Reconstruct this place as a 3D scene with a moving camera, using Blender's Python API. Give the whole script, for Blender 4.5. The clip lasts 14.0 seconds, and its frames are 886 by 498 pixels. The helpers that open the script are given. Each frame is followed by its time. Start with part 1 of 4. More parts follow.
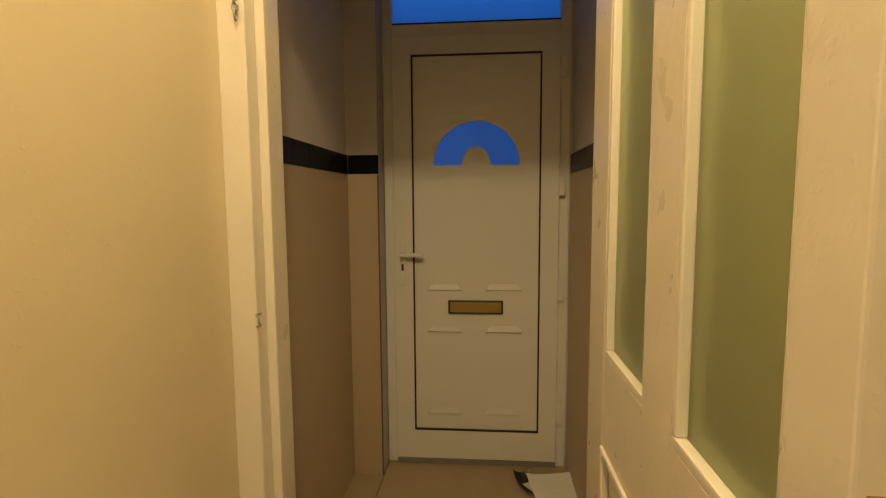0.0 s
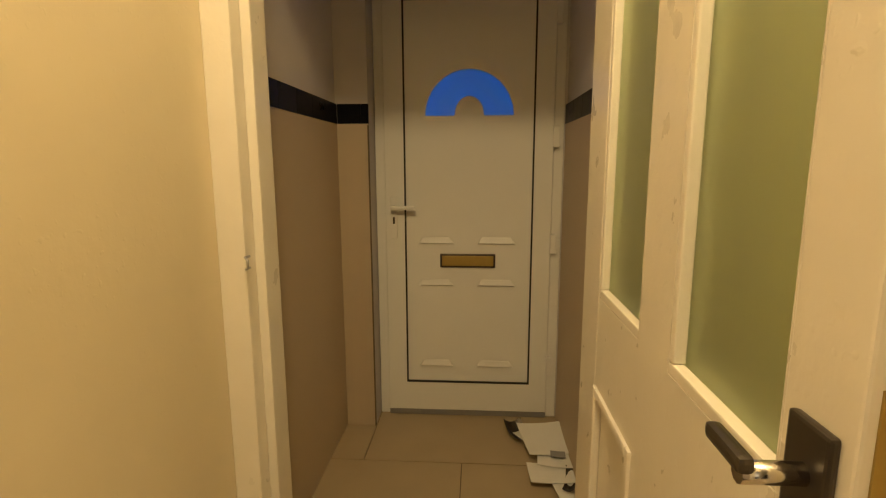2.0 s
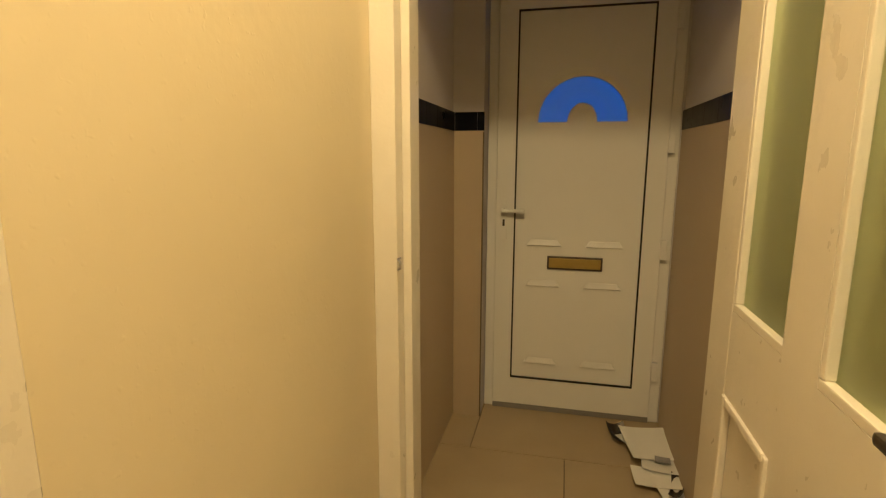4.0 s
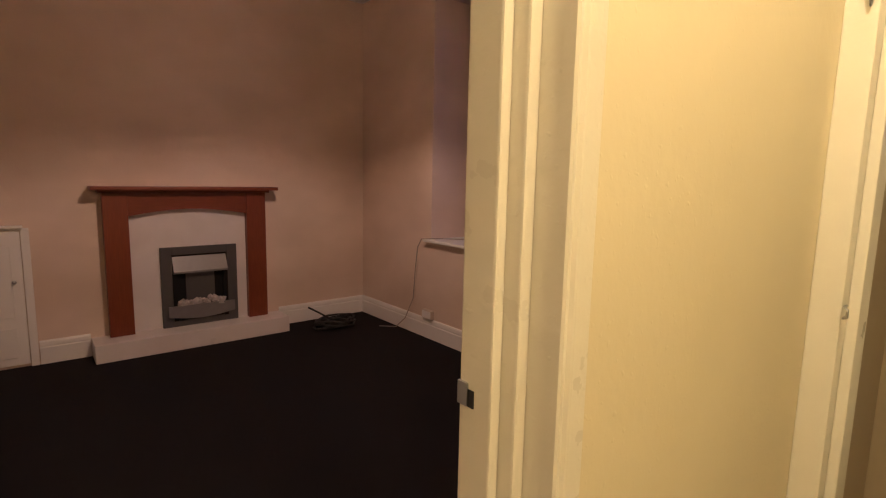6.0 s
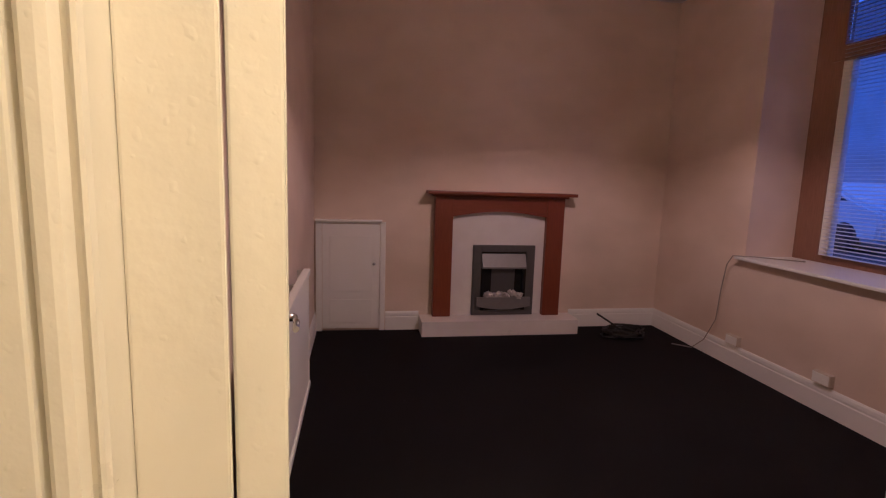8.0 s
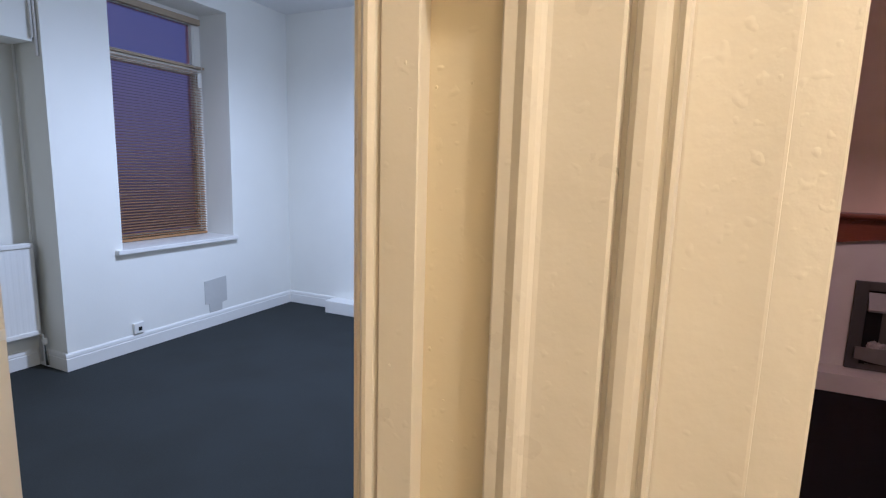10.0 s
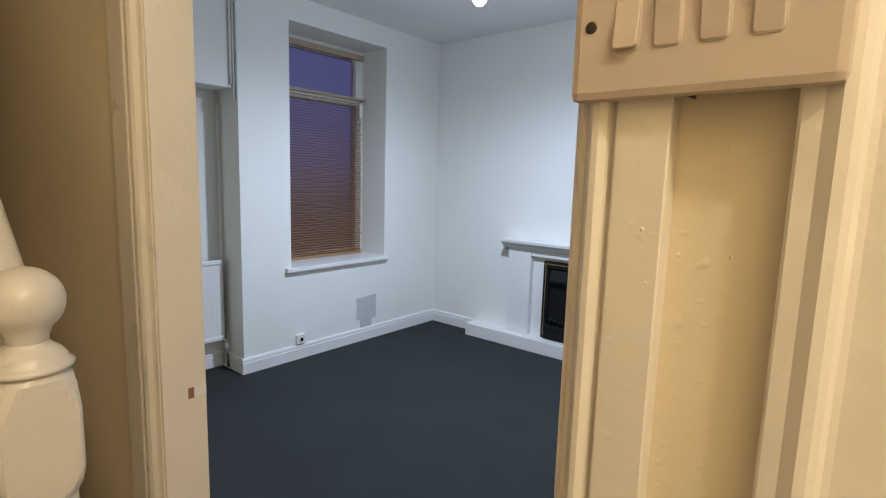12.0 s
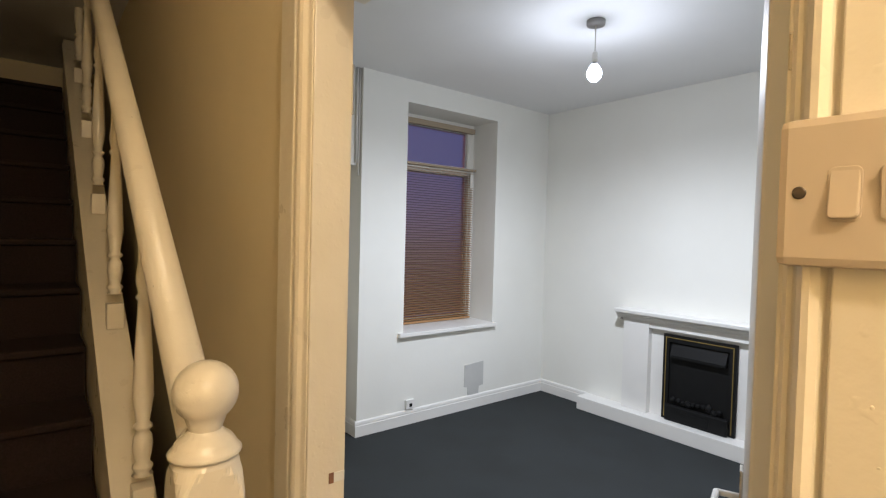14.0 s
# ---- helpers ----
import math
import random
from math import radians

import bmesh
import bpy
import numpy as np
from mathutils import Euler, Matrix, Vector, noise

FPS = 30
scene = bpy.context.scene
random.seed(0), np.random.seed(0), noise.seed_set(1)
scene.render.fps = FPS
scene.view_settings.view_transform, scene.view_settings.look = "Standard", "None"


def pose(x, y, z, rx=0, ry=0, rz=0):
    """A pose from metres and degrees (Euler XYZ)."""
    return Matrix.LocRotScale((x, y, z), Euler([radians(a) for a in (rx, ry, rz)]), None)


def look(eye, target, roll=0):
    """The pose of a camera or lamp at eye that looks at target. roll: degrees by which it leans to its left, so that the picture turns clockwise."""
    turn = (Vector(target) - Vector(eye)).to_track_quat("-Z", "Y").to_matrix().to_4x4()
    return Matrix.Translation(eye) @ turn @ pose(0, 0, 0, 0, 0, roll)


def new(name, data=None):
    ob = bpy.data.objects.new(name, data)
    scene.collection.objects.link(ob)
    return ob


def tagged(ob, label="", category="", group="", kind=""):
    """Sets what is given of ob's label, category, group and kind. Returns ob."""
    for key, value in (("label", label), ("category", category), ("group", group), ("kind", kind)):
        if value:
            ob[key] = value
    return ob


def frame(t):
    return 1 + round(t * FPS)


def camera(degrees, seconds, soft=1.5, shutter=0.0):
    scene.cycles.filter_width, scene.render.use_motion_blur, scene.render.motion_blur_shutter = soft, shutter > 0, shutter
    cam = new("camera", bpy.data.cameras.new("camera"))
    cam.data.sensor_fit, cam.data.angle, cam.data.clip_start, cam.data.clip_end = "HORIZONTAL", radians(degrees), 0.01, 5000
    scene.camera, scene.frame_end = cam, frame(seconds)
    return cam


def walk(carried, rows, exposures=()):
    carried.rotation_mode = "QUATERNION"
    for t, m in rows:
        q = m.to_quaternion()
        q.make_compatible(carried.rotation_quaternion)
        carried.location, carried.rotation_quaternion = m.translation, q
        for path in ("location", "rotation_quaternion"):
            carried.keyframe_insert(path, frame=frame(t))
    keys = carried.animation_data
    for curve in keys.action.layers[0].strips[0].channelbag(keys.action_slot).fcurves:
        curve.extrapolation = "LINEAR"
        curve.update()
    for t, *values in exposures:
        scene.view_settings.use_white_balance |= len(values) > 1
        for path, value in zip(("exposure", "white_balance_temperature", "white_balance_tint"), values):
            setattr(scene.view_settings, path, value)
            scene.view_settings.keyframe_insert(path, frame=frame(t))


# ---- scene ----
cam = camera(81.4, 14.0, soft=1.2)
PATH = [
    (0, (0.568, 1.902, 1.286), (0.4, 3.885, 1.091), -0.4),
    (0.5, (0.564, 1.908, 1.271), (0.409, 3.891, 1.063), -0.3),
    (1, (0.567, 1.912, 1.262), (0.42, 3.892, 1.018), -0.3),
    (1.5, (0.565, 1.918, 1.246), (0.426, 3.892, 0.957), -0.3),
    (2, (0.561, 1.921, 1.236), (0.429, 3.888, 0.9), -0.2),
    (2.2, (0.563, 1.915, 1.233), (0.429, 3.879, 0.881), -0.3),
    (4.3, (0.439, 1.769, 1.289), (-0.157, 3.646, 0.939), 0.2),
    (4.5, (0.429, 1.75, 1.291), (-0.283, 3.588, 0.953), 0.3),
    (5, (0.392, 1.697, 1.296), (-0.621, 3.393, 0.986), 0.5),
    (5.5, (0.363, 1.641, 1.29), (-0.935, 3.137, 1.01), 0.9),
    (6, (0.36, 1.609, 1.29), (-1.173, 2.864, 1.021), 1.2),
    (6.5, (0.376, 1.566, 1.301), (-1.32, 2.592, 1.033), 1.4),
    (7, (0.378, 1.529, 1.308), (-1.432, 2.336, 1.036), 1.6),
    (7.5, (0.38, 1.457, 1.315), (-1.512, 2.043, 1.04), 1.8),
    (8, (0.364, 1.4, 1.322), (-1.588, 1.727, 1.038), 1.8),
    (8.5, (0.369, 1.34, 1.329), (-1.61, 1.364, 1.04), 2.0),
    (9, (0.386, 1.291, 1.336), (-1.571, 0.994, 1.049), 1.7),
    (9.2, (0.409, 1.283, 1.345), (-1.525, 0.86, 1.058), 1.7),
    (11.3, (0.379, 1.158, 1.489), (-1.218, -0.006, 1.181), 1.6),
    (11.5, (0.376, 1.152, 1.498), (-1.199, -0.043, 1.198), 1.7),
    (12, (0.375, 1.145, 1.515), (-1.153, -0.124, 1.241), 1.7),
    (12.5, (0.373, 1.14, 1.536), (-1.1, -0.193, 1.307), 1.8),
    (13, (0.392, 1.122, 1.551), (-1.017, -0.286, 1.378), 1.7),
    (13.5, (0.409, 1.112, 1.571), (-0.922, -0.376, 1.457), 1.6),
    (14, (0.428, 1.104, 1.585), (-0.825, -0.454, 1.529), 1.5),
]
walk(cam, [(t, look(eye, target, roll)) for t, eye, target, roll in PATH],
     exposures=[(0.0, -0.52, 6300, 10), (2.2, -0.30, 6300, 10), (4.3, -0.22, 6150, 9), (6.5, -0.07, 5450, 12), (8.0, -0.14, 4900, 20), (9.2, -0.22, 4600, 23), (11.3, -0.52, 4950, 17), (12.5, -0.44, 5150, 16), (14.0, -0.22, 5650, 17)])

# ---- world and lights ----
world = bpy.data.worlds.new("dusk")
scene.world = world
world.use_nodes = True
bg = world.node_tree.nodes["Background"]
bg.inputs[0].default_value = (0.12, 0.23, 0.86, 1)
bg.inputs[1].default_value = 1.4


def lamp(name, place, watts, colour, radius):
    data = bpy.data.lights.new(name, "POINT")
    data.energy, data.color, data.shadow_soft_size = watts, colour, radius
    ob = new(name, data)
    ob.location = place
    return ob


lamp("hall_lamp", (0.47, 1.95, 2.58), 63.0, (1.0, 0.757, 0.405), 0.06)
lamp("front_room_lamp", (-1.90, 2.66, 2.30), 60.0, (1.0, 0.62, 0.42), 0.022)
lamp("room_bulb_glow", (-2.116, -0.707, 2.537), 20.0, (0.975, 0.985, 0.93), 0.042)
spot = bpy.data.lights.new("room_bulb_light", "SPOT")   # the lamp's downward throw
spot.energy, spot.color, spot.shadow_soft_size = 228.0, (0.975, 0.985, 0.93), 0.045
spot.spot_size, spot.spot_blend = radians(179), 0.9
new("room_bulb_light", spot).location = (-2.116, -0.707, 2.537)


# ---- materials ----
def material(name, colour, rough=0.6, metal=0.0, vary=0.08, scale=6.0, bump=0.0, bump_scale=120.0, spec=0.5,
             stain=0.0, stain_scale=1.3, chips=0.0, streak=0.0, lumps=0.0):
    """A surface with fine grain, a broad drift of tone and relief."""
    m = bpy.data.materials.new(name)
    m.use_nodes = True
    nt = m.node_tree
    b = nt.nodes["Principled BSDF"]
    b.inputs["Roughness"].default_value = rough
    b.inputs["Metallic"].default_value = metal
    b.inputs["Specular IOR Level"].default_value = spec
    geo = nt.nodes.new("ShaderNodeNewGeometry")
    n1 = nt.nodes.new("ShaderNodeTexNoise")
    n1.inputs["Scale"].default_value = scale
    n1.inputs["Detail"].default_value = 6
    nt.links.new(geo.outputs["Position"], n1.inputs["Vector"])
    n2 = nt.nodes.new("ShaderNodeTexNoise")
    n2.inputs["Scale"].default_value = stain_scale
    n2.inputs["Detail"].default_value = 3
    nt.links.new(geo.outputs["Position"], n2.inputs["Vector"])
    mix = nt.nodes.new("ShaderNodeMix")
    mix.data_type = "RGBA"
    mix.inputs[6].default_value = (*[c * (1 - vary) for c in colour], 1)
    mix.inputs[7].default_value = (*[min(1, c * (1 + vary)) for c in colour], 1)
    nt.links.new(n1.outputs["Fac"], mix.inputs[0])
    mul = nt.nodes.new("ShaderNodeMix")
    mul.data_type = "RGBA"
    mul.blend_type = "MULTIPLY"
    mul.inputs[7].default_value = (1 - stain, 1 - stain * 1.15, 1 - stain * 1.4, 1)
    ramp = nt.nodes.new("ShaderNodeMapRange")
    ramp.inputs[1].default_value, ramp.inputs[2].default_value = 0.4, 0.75
    nt.links.new(n2.outputs["Fac"], ramp.inputs[0])
    nt.links.new(ramp.outputs[0], mul.inputs[0])
    nt.links.new(mix.outputs[2], mul.inputs[6])
    nt.links.new(mul.outputs[2], b.inputs["Base Color"])
    rr = nt.nodes.new("ShaderNodeMapRange")
    rr.inputs[3].default_value, rr.inputs[4].default_value = max(0.02, rough - 0.08), min(1, rough + 0.08)
    nt.links.new(n1.outputs["Fac"], rr.inputs[0])
    nt.links.new(rr.outputs[0], b.inputs["Roughness"])
    if chips:
        n4 = nt.nodes.new("ShaderNodeTexNoise")
        n4.inputs["Scale"].default_value = 42.0
        n4.inputs["Detail"].default_value = 1
        nt.links.new(geo.outputs["Position"], n4.inputs["Vector"])
        r4 = nt.nodes.new("ShaderNodeMapRange")
        r4.inputs[1].default_value, r4.inputs[2].default_value = chips, chips + 0.02
        nt.links.new(n4.outputs["Fac"], r4.inputs[0])
        m4 = nt.nodes.new("ShaderNodeMix")
        m4.data_type = "RGBA"
        m4.inputs[7].default_value = (*[c * 0.74 for c in colour], 1)
        nt.links.new(r4.outputs[0], m4.inputs[0])
        nt.links.new(mul.outputs[2], m4.inputs[6])
        nt.links.new(m4.outputs[2], b.inputs["Base Color"])
    if streak:
        mp = nt.nodes.new("ShaderNodeMapping")
        mp.inputs["Scale"].default_value = (1, 1, streak)
        nt.links.new(geo.outputs["Position"], mp.inputs["Vector"])
        nt.links.new(mp.outputs[0], n2.inputs["Vector"])
        nt.links.new(mp.outputs[0], n1.inputs["Vector"])
    if bump:
        n3 = nt.nodes.new("ShaderNodeTexNoise")
        n3.inputs["Scale"].default_value = bump_scale
        n3.inputs["Detail"].default_value = 4
        nt.links.new(geo.outputs["Position"], n3.inputs["Vector"])
        bp = nt.nodes.new("ShaderNodeBump")
        bp.inputs["Strength"].default_value = bump
        bp.inputs["Distance"].default_value = 0.004
        nt.links.new(n3.outputs["Fac"], bp.inputs["Height"])
        nt.links.new(bp.outputs[0], b.inputs["Normal"])
        if lumps:
            n5 = nt.nodes.new("ShaderNodeTexNoise")
            n5.inputs["Scale"].default_value = 75.0
            n5.inputs["Detail"].default_value = 1
            nt.links.new(geo.outputs["Position"], n5.inputs["Vector"])
            r5 = nt.nodes.new("ShaderNodeMapRange")
            r5.inputs[1].default_value, r5.inputs[2].default_value = 0.66, 0.78
            nt.links.new(n5.outputs["Fac"], r5.inputs[0])
            b5 = nt.nodes.new("ShaderNodeBump")
            b5.inputs["Strength"].default_value = lumps
            b5.inputs["Distance"].default_value = 0.003
            nt.links.new(r5.outputs[0], b5.inputs["Height"])
            nt.links.new(bp.outputs[0], b5.inputs["Normal"])
            nt.links.new(b5.outputs[0], b.inputs["Normal"])
    return m


def wood(name, dark, light, rough, axis, scale=9.0):
    """Grained timber; axis: along which the grain runs."""
    m = bpy.data.materials.new(name)
    m.use_nodes = True
    nt = m.node_tree
    b = nt.nodes["Principled BSDF"]
    geo = nt.nodes.new("ShaderNodeNewGeometry")
    mp = nt.nodes.new("ShaderNodeMapping")
    mp.inputs["Scale"].default_value = [1.0 if i == axis else 14.0 for i in range(3)]
    n = nt.nodes.new("ShaderNodeTexNoise")
    n.inputs["Scale"].default_value, n.inputs["Detail"].default_value = scale, 8
    r = nt.nodes.new("ShaderNodeMix")
    r.data_type = "RGBA"
    r.inputs[6].default_value, r.inputs[7].default_value = (*dark, 1), (*light, 1)
    nt.links.new(geo.outputs["Position"], mp.inputs["Vector"])
    nt.links.new(mp.outputs[0], n.inputs["Vector"])
    nt.links.new(n.outputs["Fac"], r.inputs[0])
    nt.links.new(r.outputs[2], b.inputs["Base Color"])
    b.inputs["Roughness"].default_value = rough
    return m


def glass(name, tint, rough):
    m = bpy.data.materials.new(name)
    m.use_nodes = True
    b = m.node_tree.nodes["Principled BSDF"]
    b.inputs["Base Color"].default_value = (*tint, 1)
    b.inputs["Roughness"].default_value = rough
    b.inputs["Transmission Weight"].default_value = 1.0
    b.inputs["IOR"].default_value = 1.45
    return m


def fabric(name, colour, share):
    """Thin cloth that lets a share of the light through."""
    m = bpy.data.materials.new(name)
    m.use_nodes = True
    nt = m.node_tree
    b = nt.nodes["Principled BSDF"]
    b.inputs["Base Color"].default_value = (*colour, 1)
    b.inputs["Roughness"].default_value = 0.9
    tr = nt.nodes.new("ShaderNodeBsdfTranslucent")
    tr.inputs["Color"].default_value = (*colour, 1)
    mx = nt.nodes.new("ShaderNodeMixShader")
    mx.inputs[0].default_value = share
    nt.links.new(b.outputs[0], mx.inputs[1])
    nt.links.new(tr.outputs[0], mx.inputs[2])
    nt.links.new(mx.outputs[0], nt.nodes["Material Output"].inputs["Surface"])
    return m


def glow(name, colour, strength):
    m = bpy.data.materials.new(name)
    m.use_nodes = True
    b = m.node_tree.nodes["Principled BSDF"]
    b.inputs["Base Color"].default_value = (0.8, 0.8, 0.8, 1)
    b.inputs["Emission Color"].default_value = (*colour, 1)
    b.inputs["Emission Strength"].default_value = strength
    return m


HALL_PAINT = material("cream_wall_paint", (0.73, 0.64, 0.45), 0.75, vary=0.03, scale=9, bump=0.20, bump_scale=38, stain=0.05, lumps=0.17)
ROOM_PAINT = material("magnolia_wall_paint", (0.73, 0.60, 0.50), 0.80, vary=0.06, scale=4, bump=0.3, bump_scale=30, stain=0.22, stain_scale=0.9, streak=1.6)
WHITE_PAINT = material("white_wall_paint", (0.82, 0.815, 0.765), 0.8, vary=0.02, scale=5, bump=0.12, bump_scale=40, stain=0.03)
CEILING_PAINT = material("white_ceiling_paint", (0.80, 0.80, 0.80), 0.9, vary=0.02, scale=5, bump=0.1, bump_scale=60)
GLOSS = material("old_white_gloss_paint", (0.78, 0.725, 0.62), 0.30, vary=0.03, scale=14, bump=0.38, bump_scale=30, stain=0.045, stain_scale=5, chips=0.84, lumps=0.13)
TRIM = material("white_trim_paint", (0.80, 0.79, 0.76), 0.40, vary=0.02, scale=10, bump=0.08, bump_scale=60, stain=0.04)
UPVC = material("white_upvc", (0.82, 0.80, 0.74), 0.35, vary=0.01, scale=10)
RUBBER = material("black_rubber_gasket", (0.012, 0.011, 0.010), 0.6)
BRASS = material("aged_brass", (0.48, 0.36, 0.12), 0.48, metal=1.0, vary=0.15, scale=30)
CHROME = material("worn_chrome", (0.72, 0.70, 0.66), 0.18, metal=1.0, vary=0.08, scale=40)
STEEL = material("brushed_steel", (0.42, 0.42, 0.42), 0.38, metal=1.0, vary=0.12, scale=25)
DARK_STEEL = material("dark_bronze_metal", (0.10, 0.085, 0.07), 0.35, metal=0.8, vary=0.2, scale=30)
DADO = material("beige_glazed_dado_tile", (0.50, 0.40, 0.27), 0.5, vary=0.03, scale=20)
BAND = material("black_glazed_tile", (0.008, 0.008, 0.011), 0.30, vary=0.2, scale=15, spec=0.08)
PORCH_PAINT = material("pale_grey_porch_paint", (0.62, 0.58, 0.56), 0.8, vary=0.04, scale=6, bump=0.15, stain=0.08)
FLOOR_TILE = material("beige_floor_tile", (0.42, 0.33, 0.20), 0.45, vary=0.08, scale=7, stain=0.12)
GROUT = material("dark_grout", (0.16, 0.12, 0.08), 0.9)
CARPET = material("charcoal_carpet", (0.042, 0.046, 0.047), 0.97, vary=0.45, scale=160, bump=0.9, bump_scale=420, spec=0.1, stain=0.12, stain_scale=2.5)
FRONT_CARPET = material("worn_black_brown_carpet", (0.013, 0.0112, 0.012), 0.97, vary=0.45, scale=160, bump=0.9, bump_scale=420, spec=0.1, stain=0.12, stain_scale=2.5)
STAIR_CARPET = material("dark_brown_stair_carpet", (0.030, 0.021, 0.019), 0.97, vary=0.4, scale=150, bump=0.9, bump_scale=400, spec=0.1)
WOOD_V = wood("red_brown_wood_upright", (0.12, 0.022, 0.007), (0.22, 0.050, 0.015), 0.4, 2)
WOOD_H = wood("red_brown_wood_level", (0.12, 0.022, 0.007), (0.22, 0.050, 0.015), 0.4, 1)
BROWN_FRAME = wood("brown_window_wood", (0.16, 0.075, 0.04), (0.30, 0.15, 0.09), 0.5, 2)
MARBLE = material("white_marble", (0.72, 0.68, 0.66), 0.3, vary=0.05, scale=5, stain=0.06, stain_scale=6)
BLACK = material("matt_black_enamel", (0.008, 0.008, 0.008), 0.6, vary=0.3, scale=20, spec=0.2)
GREY_PLASTIC = material("grey_painted_metal", (0.33, 0.32, 0.31), 0.45, metal=0.5, vary=0.06)
COAL = material("ash_grey_coals", (0.40, 0.37, 0.35), 0.9, vary=0.6, scale=40, bump=0.6, bump_scale=60)
FROSTED = glass("frosted_door_glass", (0.78, 0.86, 0.58), 0.45)
PORCH_GLASS = glass("obscured_blue_glass", (0.30, 0.92, 1.0), 0.35)
BACK_GLASS = glass("obscured_grey_glass", (0.62, 0.30, 0.16), 0.30)
FIRE_TRIM = material("dark_grey_fire_trim", (0.105, 0.10, 0.098), 0.45, metal=0.4, vary=0.08)
HOOD = material("satin_grey_metal", (0.21, 0.20, 0.195), 0.45, metal=0.3, vary=0.12, scale=25)
CLEAR = glass("window_glass", (0.95, 0.97, 1.0), 0.0)
BLIND = material("tan_wooden_blind_slat", (0.40, 0.22, 0.09), 0.5, vary=0.08, scale=12)
# greyer than the slats: the shadow on the rails is put into this colour
BLIND_RAIL = material("shaded_tan_rail", (0.40, 0.32, 0.22), 0.55, vary=0.08, scale=12)
WHITE_BLIND = material("pale_blind_slat", (0.70, 0.70, 0.70), 0.5)
PLATE = material("cream_plastic_plate", (0.54, 0.46, 0.37), 0.35, vary=0.02)
PAPER = material("white_paper", (0.80, 0.78, 0.72), 0.8, vary=0.03)
INK = material("grey_print", (0.30, 0.29, 0.28), 0.8)
CABLE = material("black_cable_sheath", (0.015, 0.014, 0.014), 0.5)
GREY_CABLE = material("grey_cable_sheath", (0.30, 0.26, 0.22), 0.5)
PATCH = material("grey_bare_plaster_patch", (0.54, 0.54, 0.52), 0.9, vary=0.08, scale=15)
COPPER_PAINT = material("painted_pipe", (0.72, 0.70, 0.66), 0.4, vary=0.05)
SHADE = fabric("cream_shade_cloth", (0.97, 0.88, 0.80), 0.95)
LAMP_PLASTIC = fabric("white_lamp_plastic", (0.25, 0.25, 0.25), 0.5)
BULB = glow("lit_bulb_glass", (0.9, 0.95, 1.0), 30.0)
ASPHALT = material("asphalt", (0.05, 0.05, 0.05), 0.9, vary=0.2, scale=30)
RENDER_WALL = material("pale_house_render", (0.55, 0.55, 0.55), 0.9, vary=0.06, scale=2, stain=0.15)
CAR_PAINT = material("white_car_paint", (0.75, 0.75, 0.75), 0.15)
DARK_GLASS = material("dark_window_glass", (0.02, 0.02, 0.025), 0.05)
SLATE = material("slate_roof", (0.08, 0.08, 0.09), 0.7, vary=0.2, scale=8)


# ---- building helpers ----
def box(bm, x0, x1, y0, y1, z0, z1, bevel=0.0, seg=2):
    r = bmesh.ops.create_cube(bm, size=1.0, matrix=Matrix.Translation(((x0 + x1) / 2, (y0 + y1) / 2, (z0 + z1) / 2))
                              @ Matrix.Diagonal((abs(x1 - x0), abs(y1 - y0), abs(z1 - z0), 1)))
    if bevel:
        edges = list({e for v in r["verts"] for e in v.link_edges})
        bmesh.ops.bevel(bm, geom=edges, offset=bevel, segments=seg, profile=0.6, affect="EDGES")
    return r


def boxes(*dims, bevel=0.0):
    bm = bmesh.new()
    for d in dims:
        box(bm, *d, bevel=bevel)
    return bm


def lathe(profile, place=(0, 0, 0), segments=28, ends=True):
    """A turned body round the z axis from (radius, height) pairs."""
    bm = bmesh.new()
    rings = []
    for r, z in profile:
        rings.append([bm.verts.new((place[0] + r * math.cos(a), place[1] + r * math.sin(a), place[2] + z))
                      for a in [2 * math.pi * i / segments for i in range(segments)]])
    for a, b in zip(rings, rings[1:]):
        for i in range(segments):
            bm.faces.new((a[i], a[(i + 1) % segments], b[(i + 1) % segments], b[i]))
    if ends:
        bm.faces.new(rings[0][::-1])
        bm.faces.new(rings[-1])
    for f in bm.faces:
        f.smooth = True
    return bm


def sweep(section, start, along, side, up):
    """A straight moulding: section points (a, b) laid on side and up, drawn from start by the vector along."""
    bm = bmesh.new()
    s, d, a, u = Vector(start), Vector(along), Vector(side), Vector(up)
    v0 = [bm.verts.new(s + a * p + u * q) for p, q in section]
    v1 = [bm.verts.new(s + d + a * p + u * q) for p, q in section]
    n = len(section)
    for i in range(n):
        bm.faces.new((v0[i], v0[(i + 1) % n], v1[(i + 1) % n], v1[i]))
    bm.faces.new(v0[::-1])
    bm.faces.new(v1)
    bmesh.ops.recalc_face_normals(bm, faces=bm.faces)
    return bm


def tube(points, radius, segments=10):
    """A round bar or cable through the points."""
    bm = bmesh.new()
    pts = [Vector(p) for p in points]
    rings = []
    for i, p in enumerate(pts):
        d = (pts[min(i + 1, len(pts) - 1)] - pts[max(i - 1, 0)]).normalized()
        a = d.orthogonal().normalized() if i == 0 else (a - d * a.dot(d)).normalized()
        b = d.cross(a)
        rings.append([bm.verts.new(p + (a * math.cos(t) + b * math.sin(t)) * radius)
                      for t in [2 * math.pi * k / segments for k in range(segments)]])
    for r, q in zip(rings, rings[1:]):
        for k in range(segments):
            bm.faces.new((r[k], r[(k + 1) % segments], q[(k + 1) % segments], q[k])).smooth = True
    bm.faces.new(rings[0][::-1])
    bm.faces.new(rings[-1])
    bmesh.ops.recalc_face_normals(bm, faces=bm.faces)
    return bm


